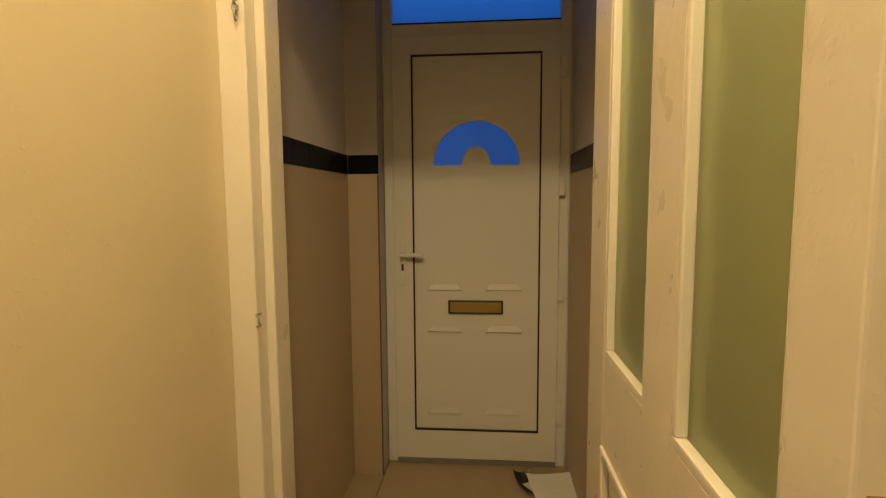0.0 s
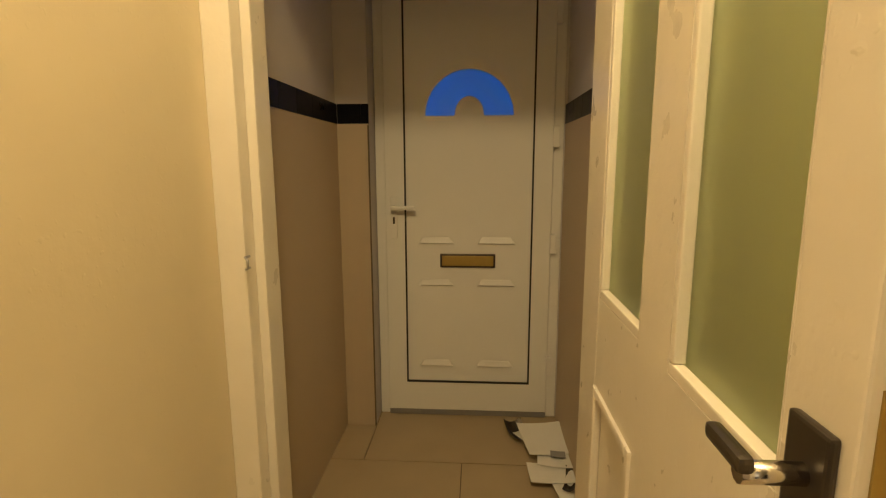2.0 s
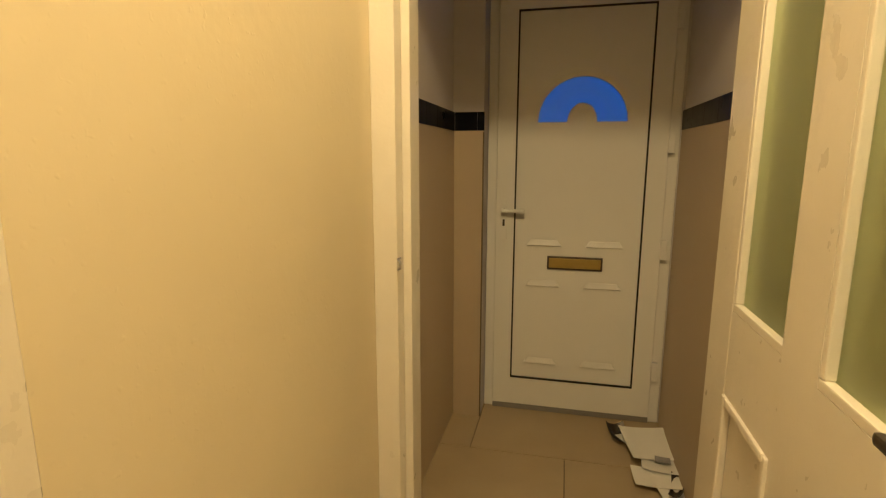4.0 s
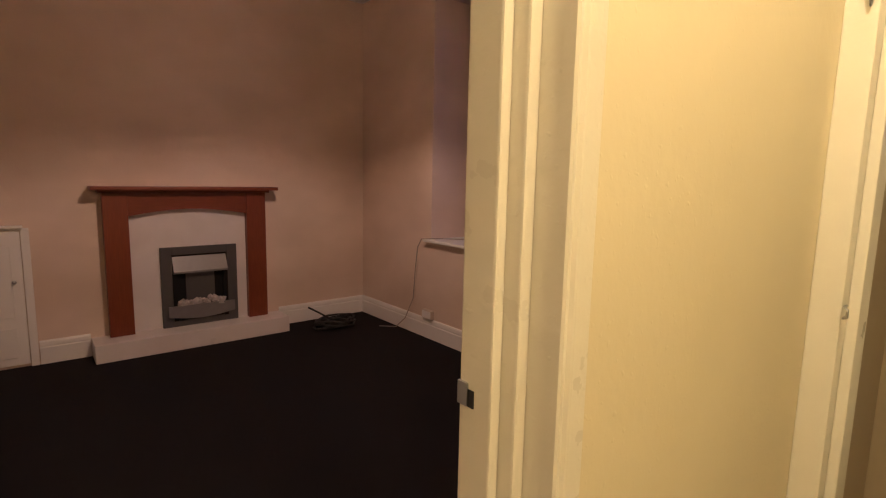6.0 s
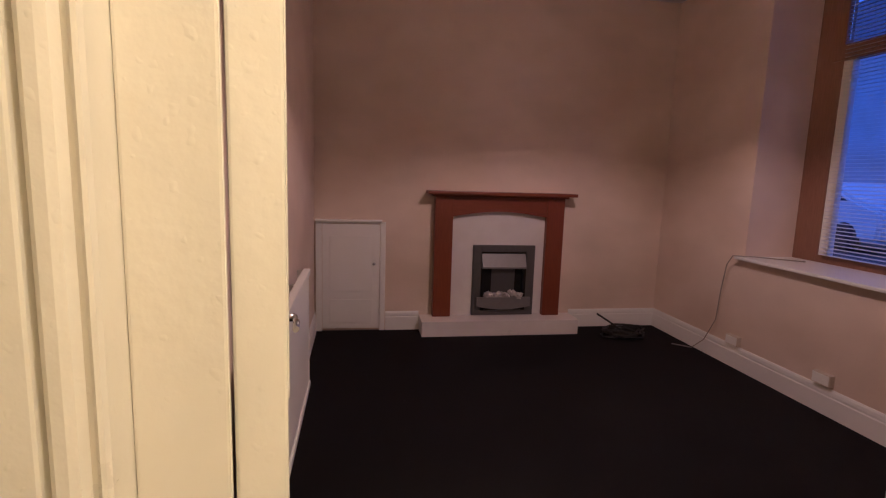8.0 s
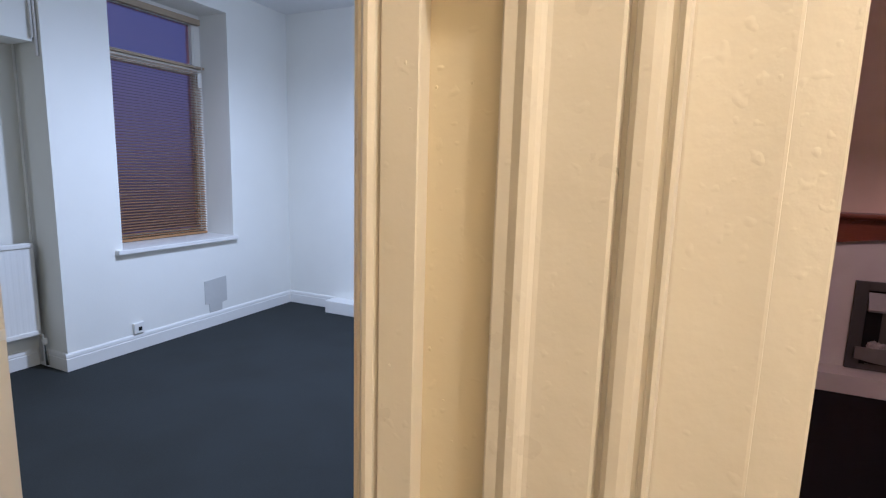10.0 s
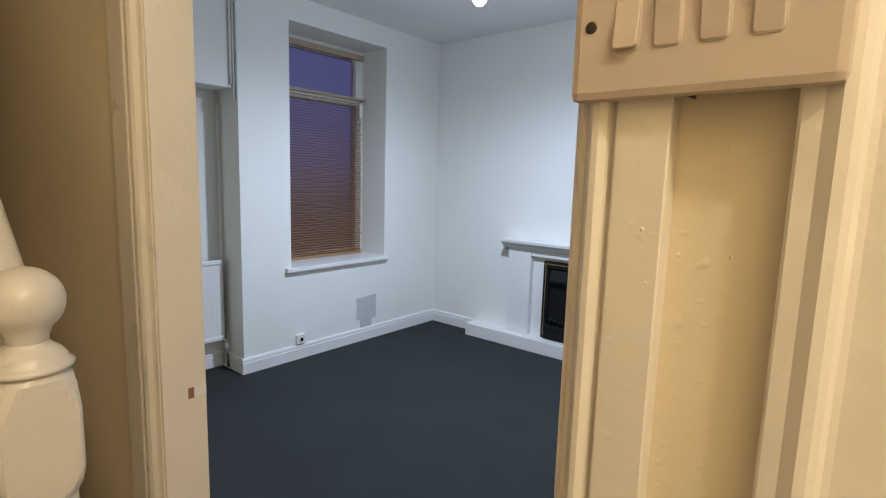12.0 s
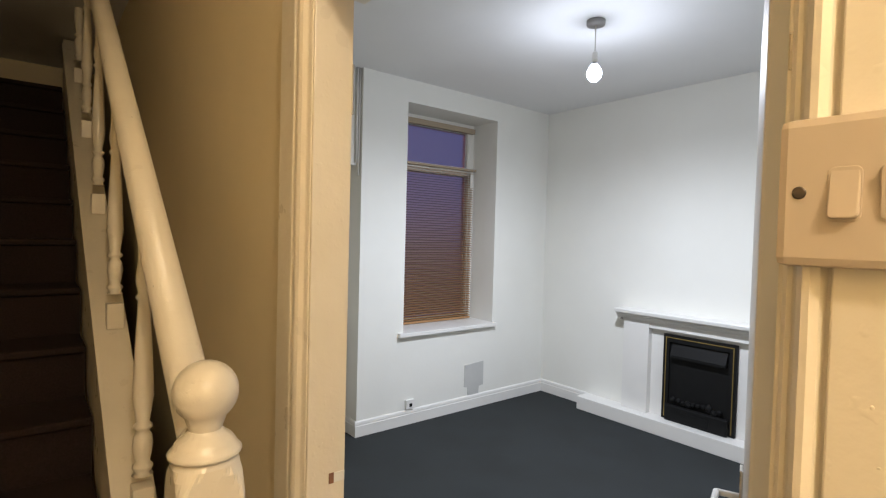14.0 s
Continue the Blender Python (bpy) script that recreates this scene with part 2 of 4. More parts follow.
def plate(outline, axis, low, high):
    """A flat plate of any outline, pushed through along an axis: 'x' (outline in y, z), 'y' (x, z) or 'z' (x, y)."""
    bm = bmesh.new()

    def put(p, q, d):
        return {"x": (d, p, q), "y": (p, d, q), "z": (p, q, d)}[axis]
    a = [bm.verts.new(put(p, q, low)) for p, q in outline]
    b = [bm.verts.new(put(p, q, high)) for p, q in outline]
    n = len(outline)
    bm.faces.new(a)
    bm.faces.new(b[::-1])
    for i in range(n):
        bm.faces.new((a[i], b[i], b[(i + 1) % n], a[(i + 1) % n]))
    bmesh.ops.recalc_face_normals(bm, faces=bm.faces)
    return bm


def rounded_plate(x0, x1, y, z, w, h, r):
    """An upright plate facing x with rounded corners and softened front edges, centred on (y, z)."""
    def ring(k):
        pts = []
        for cy, cz, a0 in ((w / 2 - r, h / 2 - r, 0), (r - w / 2, h / 2 - r, 90), (r - w / 2, r - h / 2, 180), (w / 2 - r, r - h / 2, 270)):
            pts += [(y + cy + (r - k) * math.cos(radians(a0 + b)), z + cz + (r - k) * math.sin(radians(a0 + b))) for b in (0, 30, 60, 90)]
        return pts
    bm = bmesh.new()
    soft = min(0.0010, (x1 - x0) * 0.4)
    rings = [[bm.verts.new((x, p, q)) for p, q in ring(k)] for x, k in ((x0, 0), (x1 - soft, 0), (x1 - soft * 0.3, soft * 0.3), (x1, soft))]
    for a, b in zip(rings, rings[1:]):
        for i in range(16):
            bm.faces.new((a[i], a[(i + 1) % 16], b[(i + 1) % 16], b[i]))
    bm.faces.new(rings[-1])
    bm.faces.new(rings[0][::-1])
    bmesh.ops.recalc_face_normals(bm, faces=bm.faces)
    return bm


def mesh_object(name, bm, mat):
    me = bpy.data.meshes.new(name)
    bm.to_mesh(me)
    bm.free()
    me.materials.append(mat)
    return new(name, me)


def structure(name, bm, mat, label, category=""):
    return tagged(mesh_object(name, bm, mat), label, category or name.split("_")[0], kind="structure")


def thing(name, place, label, category, group=""):
    ob = new(name)
    ob.empty_display_size = 0.05
    ob.location = place
    return tagged(ob, label, category, group)


def part(name, bm, mat, parent, label=""):
    ob = mesh_object(name, bm, mat)
    ob.parent = parent
    if parent.type == "EMPTY":
        ob.matrix_parent_inverse = Matrix.Translation(-parent.location)
    if label:
        ob["label"] = label
    return ob


def solo(name, bm, mat, label, category, group=""):
    return tagged(mesh_object(name, bm, mat), label, category, group)


# ---- plan ----
CEIL = 2.84
HEAD = 2.06
ROOM_W = -3.92      # front room's fireplace wall
BACK_W = -3.72      # back room's fireplace wall
FRONT_N = 4.12      # front room's street wall
FRONT_S = 1.05
BACK_N = 0.93
BACK_S = -2.375
ALCOVE = -2.68
EAST = 0.93
WALL = -0.105       # far side of the hall's wall
F_S, F_N = 1.241, 2.03      # front room's doorway
B_S, B_N = 0.175, 0.970     # back room's doorway

# floors
# the hall floor is unseen; its beige is chosen to bounce light up the walls
structure("floor_hall", boxes((-0.11, 1.05, -4.2, 3.17, -0.10, 0.0)), FLOOR_TILE, "unseen hall floor, made beige to bounce light", "floor")
structure("floor_front_room", boxes((ROOM_W - 0.1, -0.112, 1.0, 4.30, -0.10, 0.0)), FRONT_CARPET, "worn blackish carpet of the front room", "floor")
structure("floor_back_room", boxes((BACK_W - 0.1, -0.112, ALCOVE - 0.1, 0.98, -0.10, 0.0)), CARPET, "worn charcoal carpet of the back room", "floor")
porch_floor = structure("floor_porch", boxes((-0.12, 1.05, 3.172, 4.36, -0.10, -0.006)), GROUT, "beige tiled floor of the porch", "floor")

# ceilings
structure("ceiling_hall", boxes((-0.105, 1.05, -4.2, 4.30, CEIL, CEIL + 0.1)), CEILING_PAINT, "white painted hall ceiling", "ceiling")
structure("ceiling_front_room", boxes((ROOM_W - 0.1, -0.105, 1.0, 4.30, CEIL, CEIL + 0.1)), CEILING_PAINT, "white painted front room ceiling", "ceiling")
structure("ceiling_back_room", boxes((BACK_W - 0.1, -0.105, ALCOVE - 0.1, 0.98, CEIL, CEIL + 0.1)), CEILING_PAINT, "white painted back room ceiling", "ceiling")

# hall walls
L = 0.03    # thickness of the door linings
for i, b in enumerate(((-0.072, 0.0, -4.1, B_S - L, 0, CEIL), (WALL, 0.0, B_S - L, B_N + L, HEAD + L, CEIL),
                       (WALL, 0.0, B_N + L, F_S - L, 0, CEIL), (WALL, 0.0, F_S - L, F_N + 0.06, HEAD + L, CEIL), (WALL, 0.0, F_N + 0.06, 3.17, 0, CEIL))):
    structure("wall_hall_west_%d" % (i + 1), boxes(b), HALL_PAINT, "cream painted hall wall beside the doorways", "wall")
structure("wall_hall_east", boxes((EAST, EAST + 0.12, -4.1, 3.17, 0, CEIL)), HALL_PAINT, "cream painted hall wall", "wall")
structure("wall_hall_south", boxes((WALL, EAST + 0.12, -4.2, -4.1, 0, CEIL)), HALL_PAINT, "cream painted wall above the stairs", "wall")
# porch walls
PW, PE, FX1_WALL = -0.055, 0.955, 0.9435
structure("wall_porch_west", boxes((WALL, PW, 3.172, 4.30, 0, CEIL)), PORCH_PAINT, "pale painted porch wall above tiles", "wall")
structure("wall_porch_east", boxes((PE, PE + 0.1, 3.172, 4.60, 0, CEIL)), PORCH_PAINT, "pale painted porch wall above tiles", "wall")
structure("wall_porch_pier", boxes((PW, 0.088, 4.176, 4.30, 0, CEIL)), PORCH_PAINT, "narrow painted pier beside the front door", "wall")
# front room walls
structure("wall_front_west", boxes((ROOM_W - 0.12, ROOM_W, 0.95, 4.30, 0, CEIL)), ROOM_PAINT, "streaky magnolia wall behind the fireplace", "wall")
structure("wall_between_rooms", boxes((ROOM_W, WALL, 0.994, FRONT_S, 0, CEIL)), ROOM_PAINT, "streaky magnolia wall behind the radiator", "wall")
structure("wall_between_rooms_back", boxes((BACK_W, WALL, BACK_N, 0.99, 0, CEIL)), WHITE_PAINT, "white painted partition wall", "wall")
WX0, WX1, WZ0, WZ1 = -2.86, -1.35, 0.80, 2.66
structure("wall_front_north", boxes(
    (ROOM_W, WX0, FRONT_N, 4.72, 0, CEIL), (WX1, WALL, FRONT_N, 4.72, 0, CEIL),
    (WX0, WX1, FRONT_N, 4.72, 0, WZ0), (WX0, WX1, FRONT_N, 4.72, WZ1, CEIL)), ROOM_PAINT,
    "magnolia street wall with a deep window recess", "wall")
structure("wall_right_of_door", boxes((FX1_WALL, PE, 4.302, 4.60, 0, 2.62)), PORCH_PAINT, "wall beside the front door", "wall")
structure("wall_over_door", boxes((WALL, PE, 4.302, 4.60, 2.62, CEIL)), PORCH_PAINT, "wall above the front door", "wall")
structure("wall_beside_door", boxes((WALL, 0.085, 4.302, 4.60, 0, 2.62)), PORCH_PAINT, "wall beside the front door", "wall")
# back room walls
structure("wall_back_west", boxes((BACK_W - 0.12, BACK_W, ALCOVE - 0.1, 0.93, 0, CEIL)), WHITE_PAINT, "white painted fireplace wall", "wall")
VX0, VX1, VZ0, VZ1 = -2.989, -1.972, 0.768, 2.657
structure("wall_back_south", boxes(
    (BACK_W, VX0, BACK_S - 0.45, BACK_S, 0, CEIL), (VX1, -1.552, BACK_S - 0.45, BACK_S, 0, CEIL),
    (VX0, VX1, BACK_S - 0.45, BACK_S, 0, VZ0), (VX0, VX1, BACK_S - 0.45, BACK_S, VZ1, CEIL)), WHITE_PAINT,
    "white painted wall with a tall window recess", "wall")
structure("wall_alcove", boxes((-1.552, WALL, ALCOVE - 0.12, ALCOVE, 0, CEIL)), WHITE_PAINT, "white painted alcove wall", "wall")


# ---- joinery ----
def architrave_section(width, depth=0.020):
    """Old moulded architrave: a, across from the opening outwards; b, proud of the wall."""
    w, d = width, depth
    return [(0, -0.004), (0, d * 0.40), (0.05 * w, d * 0.52), (0.09 * w, d * 0.42), (0.12 * w, d * 0.55), (0.17 * w, d * 0.90), (0.23 * w, d * 1.08),
            (0.30 * w, d * 1.10), (0.37 * w, d * 0.92), (0.41 * w, d * 0.60), (0.44 * w, d * 0.55), (0.46 * w, d * 0.90), (0.48 * w, d * 0.95),
            (0.985 * w, d * 0.95), (w, d * 0.88), (w, -0.004)]


def double_section():
    """Wide old architrave: a bead and a strip by the opening, a sunk flat, and a roll at the outer edge."""
    return [(0, -0.004), (0, 0.006), (0.002, 0.010), (0.005, 0.011), (0.008, 0.009), (0.010, 0.004), (0.013, 0.006), (0.017, 0.0125), (0.023, 0.0145),
            (0.031, 0.0145), (0.035, 0.012), (0.0365, 0.003), (0.040, 0.003), (0.0415, 0.0115), (0.044, 0.0125), (0.093, 0.0125), (0.097, 0.0135), (0.100, 0.0185),
            (0.104, 0.0215), (0.110, 0.0225), (0.114, 0.0205), (0.118, 0.0185), (0.128, 0.0180), (0.130, 0.0165), (0.130, -0.004)]


def plain_section(width):
    """Narrow flat architrave with a dished inner edge."""
    w = width
    return [(0, -0.004), (0, 0.012), (0.003, 0.015), (0.007, 0.014), (0.010, 0.0105), (0.014, 0.0105), (0.018, 0.0145), (0.022, 0.0155), (w - 0.003, 0.0155), (w, 0.0125), (w, -0.004)]


def doorway(name, s, n, label):
    """An empty door frame in the hall's wall between y = s and y = n, with its head."""
    t = tagged(new(name), label, "door frame", kind="structure")
    t.location = (0, (s + n) / 2, 0)
    part("lining_head", boxes((WALL - 0.012, 0.006, s - L, n + L, HEAD, HEAD + L), bevel=0.002), GLOSS, t)
    return t


front_frame = doorway("door_frame_front", F_S, F_N, "cream gloss door frame with moulded architraves")
part("lining_jamb", boxes((-0.117, 0.006, F_S - L, F_S - 0.006, 0, HEAD), bevel=0.002), GLOSS, front_frame)
part("door_stop", boxes((-0.036, -0.030, F_S - 0.006, 1.3045, 0, HEAD), bevel=0.003), GLOSS, front_frame)
part("architrave", sweep(double_section(), (0.0, F_S - 0.005, 0), (0, 0, HEAD), (0, -1, 0), (1, 0, 0)), GLOSS, front_frame)
part("lining_jamb", boxes((-0.117, 0.004, F_N + 0.037, F_N + 0.060, 0, HEAD), bevel=0.002), GLOSS, front_frame)
part("door_stop", boxes((-0.117, -0.033, F_N + 0.017, F_N + 0.0365, 0, HEAD), bevel=0.004), GLOSS, front_frame)
part("door_stop", boxes((-0.115, -0.057, F_N, F_N + 0.0165, 0, HEAD), bevel=0.004), GLOSS, front_frame)
part("architrave", sweep(plain_section(0.052), (0.0, F_N + 0.0365, 0), (0, 0, HEAD), (0, 1, 0), (1, 0, 0)), GLOSS, front_frame)
part("architrave", sweep(plain_section(0.085), (0.0, F_S - 0.13, HEAD), (0, F_N - F_S + 0.22, 0), (0, 0, 1), (1, 0, 0)), GLOSS, front_frame)
part("strike_plate", boxes((-0.116, -0.098, F_N - 0.003, F_N + 0.002, 1.005, 1.036), bevel=0.001), STEEL, front_frame, "worn metal strike plate")
part("latch_hole", boxes((-0.0975, -0.087, F_N - 0.0015, F_N + 0.002, 1.005, 1.028)), RUBBER, front_frame, "dark latch hole")

back_frame = doorway("door_frame_back", B_S, B_N, "cream gloss door frame with moulded architraves")
part("lining_jamb", boxes((-0.076, 0.006, B_S - L, B_S, 0, HEAD), bevel=0.002), GLOSS, back_frame)
part("lining_jamb", boxes((WALL - 0.012, 0.006, B_N - 0.004, B_N + L, 0, HEAD), bevel=0.002), GLOSS, back_frame)
part("architrave", sweep(architrave_section(0.130), (0.0, B_S - 0.006, 0), (0, 0, HEAD), (0, -1, 0), (1, 0, 0)), GLOSS, back_frame)
part("architrave", sweep(architrave_section(0.068), (0.0, B_N, 0), (0, 0, HEAD), (0, 1, 0), (1, 0, 0)), GLOSS, back_frame)
part("architrave", sweep(plain_section(0.13), (0.0, B_S - 0.13, HEAD), (0, B_N - B_S + 0.19, 0), (0, 0, 1), (1, 0, 0)), GLOSS, back_frame)
# chrome put on for the glint of worn paint on this jamb edge
part("edge_glint", boxes((-0.079, -0.074, B_S - 0.004, B_S + 0.003, 1.82, 1.92), bevel=0.001), CHROME, back_frame, "chrome strip standing in for a glint on the worn frame edge")
part("strike_plate", boxes((-0.0755, -0.0515, B_S - 0.002, B_S + 0.0012, 1.080, 1.100), bevel=0.0008), TRIM, back_frame, "worn painted strike plate")
part("latch_hole", boxes((-0.051, -0.041, B_S - 0.002, B_S + 0.0020, 1.080, 1.101)), BROWN_FRAME, back_frame, "splintered brown latch hole")


def skirting(name, start, along, out, label, height=0.12, mat=TRIM):
    sec = [(0, 0), (0.018, 0), (0.018, height * 0.70), (0.0135, height * 0.72), (0.0135, height * 0.76), (0.0150, height * 0.80), (0.0125, height * 0.93),
           (0.007, height), (0, height)]
    return structure(name, sweep(sec, start, along, out, (0, 0, 1)), mat, label, "skirting")


skirting("baseboard_front_west_1", (ROOM_W, FRONT_S, 0.0), (0, 0.0095, 0), (1, 0, 0), "white moulded skirting board", 0.16)
skirting("baseboard_front_west_2", (ROOM_W, 1.635, 0.0), (0, 0.285, 0), (1, 0, 0), "white moulded skirting board", 0.16)
skirting("baseboard_front_west_3", (ROOM_W, 3.278, 0.0), (0, FRONT_N - 3.278, 0), (1, 0, 0), "white moulded skirting board", 0.16)
skirting("baseboard_front_north", (ROOM_W + 0.019, FRONT_N, 0.0), (WALL - ROOM_W - 0.02, 0, 0), (0, -1, 0), "white moulded skirting board", 0.16)
skirting("baseboard_front_south", (ROOM_W + 0.06, FRONT_S, 0.0), (WALL - ROOM_W - 0.07, 0, 0), (0, 1, 0), "white moulded skirting board", 0.16)
skirting("baseboard_back_south", (BACK_W + 0.019, BACK_S, 0.0), (-1.552 - BACK_W - 0.001, 0, 0), (0, 1, 0), "white moulded skirting board")
skirting("baseboard_back_corner", (-1.552, ALCOVE, 0.0), (0, BACK_S - ALCOVE - 0.001, 0), (1, 0, 0), "white moulded skirting board")
skirting("baseboard_alcove", (-1.53, ALCOVE, 0.0), (1.42, 0, 0), (0, 1, 0), "white moulded skirting board")
skirting("baseboard_back_west", (BACK_W, BACK_S, 0.0), (0, 0.572, 0), (1, 0, 0), "white moulded skirting board")

# partition between hall and porch
screen = tagged(new("door_frame_porch"), "cream gloss frame round the porch door", "door frame", kind="structure")
screen.location = (0.45, 3.08, 0)
part("post", boxes((0.0, 0.062, 2.985, 3.17, 0, HEAD), bevel=0.004), GLOSS, screen)
part("stop_bead", boxes((0.062, 0.085, 3.03, 3.11, 0, HEAD), bevel=0.004), GLOSS, screen)
part("post", boxes((0.868, EAST, 3.046, 3.17, 0, HEAD), bevel=0.004), GLOSS, screen)
part("head", boxes((0.0, EAST, 2.985, 3.17, HEAD, HEAD + 0.07), bevel=0.004), GLOSS, screen)
structure("wall_over_porch_door", boxes((0.0, EAST, 3.0, 3.16, HEAD + 0.07, CEIL)), HALL_PAINT, "cream wall above the porch door", "wall")

# ---- porch door, open against the hall's wall ----
PD_X, PD_Y0, PD_Y1 = 0.795, 2.227, 3.040
pd = thing("porch_door", (0.815, PD_Y1, 0), "open cream gloss door with two tall frosted panes", "door")
TH = 0.042
ZG0, ZG1 = 0.978, 1.90


def porch_door():
    x0, x1 = PD_X, PD_X + TH
    ym, hm = 2.596, 0.059
    part("stile", boxes((x0, x1, PD_Y0, PD_Y0 + 0.078, 0.012, 2.03), bevel=0.003), GLOSS, pd)
    part("stile", boxes((x0, x1, PD_Y1 - 0.140, PD_Y1, 0.012, 2.03), bevel=0.003), GLOSS, pd)
    for z0, z1 in ((0.22, 0.80), (ZG0, ZG1)):
        part("muntin", boxes((x0 + 0.001, x1 - 0.001, ym - hm, ym + hm, z0, z1)), GLOSS, pd)
    part("rail", boxes((x0 + 0.001, x1 - 0.001, PD_Y0 + 0.078, PD_Y1 - 0.140, ZG1, 2.03)), GLOSS, pd)
    part("rail", boxes((x0 + 0.001, x1 - 0.001, PD_Y0 + 0.078, PD_Y1 - 0.140, 0.80, ZG0)), GLOSS, pd)
    part("rail", boxes((x0 + 0.001, x1 - 0.001, PD_Y0 + 0.078, PD_Y1 - 0.140, 0.012, 0.22)), GLOSS, pd)
    for a, b in ((PD_Y0 + 0.078, ym - hm), (ym + hm, PD_Y1 - 0.140)):
        g = part("pane", boxes((x0 + 0.018, x0 + 0.024, a, b, ZG0, ZG1)), FROSTED, pd, "greenish frosted glass pane")
        g.visible_shadow = False
        part("glazing_bead", boxes((x0 + 0.001, x0 + 0.017, a, b, ZG0, ZG0 + 0.016), bevel=0.003), GLOSS, pd)
        part("glazing_bead", boxes((x0 + 0.003, x0 + 0.017, a, a + 0.008, ZG0 + 0.0165, ZG1), bevel=0.003), GLOSS, pd)
        part("glazing_bead", boxes((x0 + 0.001, x0 + 0.017, b - 0.014, b, ZG0 + 0.0165, ZG1), bevel=0.003), GLOSS, pd)
        part("bottom_panel", boxes((x0 + 0.012, x1 - 0.012, a, b, 0.22, 0.80)), GLOSS, pd)
        for c, d, e, f in ((a, a + 0.018, 0.22, 0.80), (b - 0.018, b, 0.22, 0.80), (a + 0.018, b - 0.018, 0.22, 0.238), (a + 0.018, b - 0.018, 0.782, 0.80)):
            part("panel_moulding", boxes((x0 - 0.005, x0 + 0.012, c, d, e, f), bevel=0.005), GLOSS, pd)
    hb = part("handle_plate", boxes((x0 - 0.008, x0, 2.240, 2.286, 0.90, 1.060), bevel=0.003), DARK_STEEL, pd, "dark worn metal handle plate")
    part("handle_spindle", tube([(x0 - 0.008, 2.262, 1.022), (x0 - 0.052, 2.262, 1.022)], 0.0085), CHROME, hb)
    part("handle_lever", boxes((x0 - 0.059, x0 - 0.047, 2.248, 2.302, 1.027, 1.040), bevel=0.0045), DARK_STEEL, hb, "worn dark lever")
    part("latch_plate", boxes((x0 + 0.009, x1 - 0.009, PD_Y0 - 0.002, PD_Y0 + 0.001, 0.95, 1.10)), BRASS, pd, "brass latch plate")


porch_door()


# ---- front door ----
FD_Y = 4.30
FX0, FX1 = 0.091, 0.943


def front_door():
    fd = thing("front_door", (0.517, FD_Y, 0), "closed white plastic front door with a fanlight pane", "door")
    y0, y1 = FD_Y, FD_Y + 0.065
    part("outer_frame", boxes((FX0, FX0 + 0.045, y0, y1, 0, 2.60), (FX1 - 0.045, FX1, y0, y1, 0, 2.60), (FX0 + 0.045, FX1 - 0.045, y0, y1, 2.55, 2.60),
                              (FX0 + 0.045, FX1 - 0.045, y0, y1, 2.012, 2.072), bevel=0.005), UPVC, fd)
    part("threshold", boxes((FX0 + 0.045, FX1 - 0.045, y0 - 0.012, y1, 0, 0.028), bevel=0.004), GREY_PLASTIC, fd, "dull metal threshold")
    p0, p1, q0, q1 = 0.225, 0.814, 0.173, 1.932
    lx0, lx1, lz0, lz1 = FX0 + 0.048, FX1 - 0.048, 0.032, 2.009
    leaf = part("leaf_frame", boxes((lx0, p0, y0 - 0.018, y1 - 0.01, lz0, lz1), (p1, lx1, y0 - 0.018, y1 - 0.01, lz0, lz1),
                                    (p0, p1, y0 - 0.018, y1 - 0.01, lz0, q0), (p0, p1, y0 - 0.018, y1 - 0.01, q1, lz1)), UPVC, fd)
    g = 0.007
    part("gasket", boxes((p0, p0 + g, y0 - 0.020, y0 - 0.004, q0, q1), (p1 - g, p1, y0 - 0.020, y0 - 0.004, q0, q1),
                         (p0 + g, p1 - g, y0 - 0.020, y0 - 0.004, q0, q0 + g), (p0 + g, p1 - g, y0 - 0.020, y0 - 0.004, q1 - g, q1)), RUBBER, fd, "black rubber gasket")
    # panel with the fanlight cut out of it
    cx, cz, ro, rx, ri = 0.5215, 1.437, 0.200, 0.1975, 0.066
    arc = [(cx + rx * math.cos(a), cz + ro * math.sin(a)) for a in [math.pi * i / 28 for i in range(29)]]
    inner = [(cx - ri * math.cos(a), cz + 0.085 * math.sin(a)) for a in [math.pi * i / 14 for i in range(15)]]
    yp0, yp1 = y0 - 0.010, y0 + 0.018
    left = [(p0 + g, q0 + g), (p1 - g, q0 + g), (p1 - g, cz), (arc[0][0], cz)] + inner[::-1] + [(arc[-1][0], cz), (p0 + g, cz)]
    top = [(p0 + g, cz), (arc[-1][0], cz)] + arc[-2:0:-1] + [(arc[0][0], cz), (p1 - g, cz), (p1 - g, q1 - g), (p0 + g, q1 - g)]
    panel = part("panel", plate(left, "y", yp0, yp1), UPVC, fd)
    part("panel_top", plate(top, "y", yp0, yp1), UPVC, fd)
    pane = part("fanlight_pane", plate(arc + inner, "y", yp0 + 0.006, yp0 + 0.012), PORCH_GLASS, fd, "blue-lit obscured fanlight glass")
    pane.visible_shadow = False
    for a, b in ((0.288, 0.455), (0.562, 0.738)):
        for z in (0.868, 0.668, 0.268):
            bm = bmesh.new()
            o = [bm.verts.new(v) for v in ((a, yp0 + 0.001, z - 0.013), (b, yp0 + 0.001, z - 0.013), (b - 0.020, yp0 + 0.001, z + 0.020), (a + 0.020, yp0 + 0.001, z + 0.020))]
            m = [bm.verts.new(v) for v in ((a + 0.006, yp0 - 0.010, z - 0.008), (b - 0.006, yp0 - 0.010, z - 0.008), (b - 0.024, yp0 - 0.003, z + 0.016), (a + 0.024, yp0 - 0.003, z + 0.016))]
            for i in range(4):
                bm.faces.new((o[i], o[(i + 1) % 4], m[(i + 1) % 4], m[i]))
            bm.faces.new(m)
            bmesh.ops.recalc_face_normals(bm, faces=bm.faces)
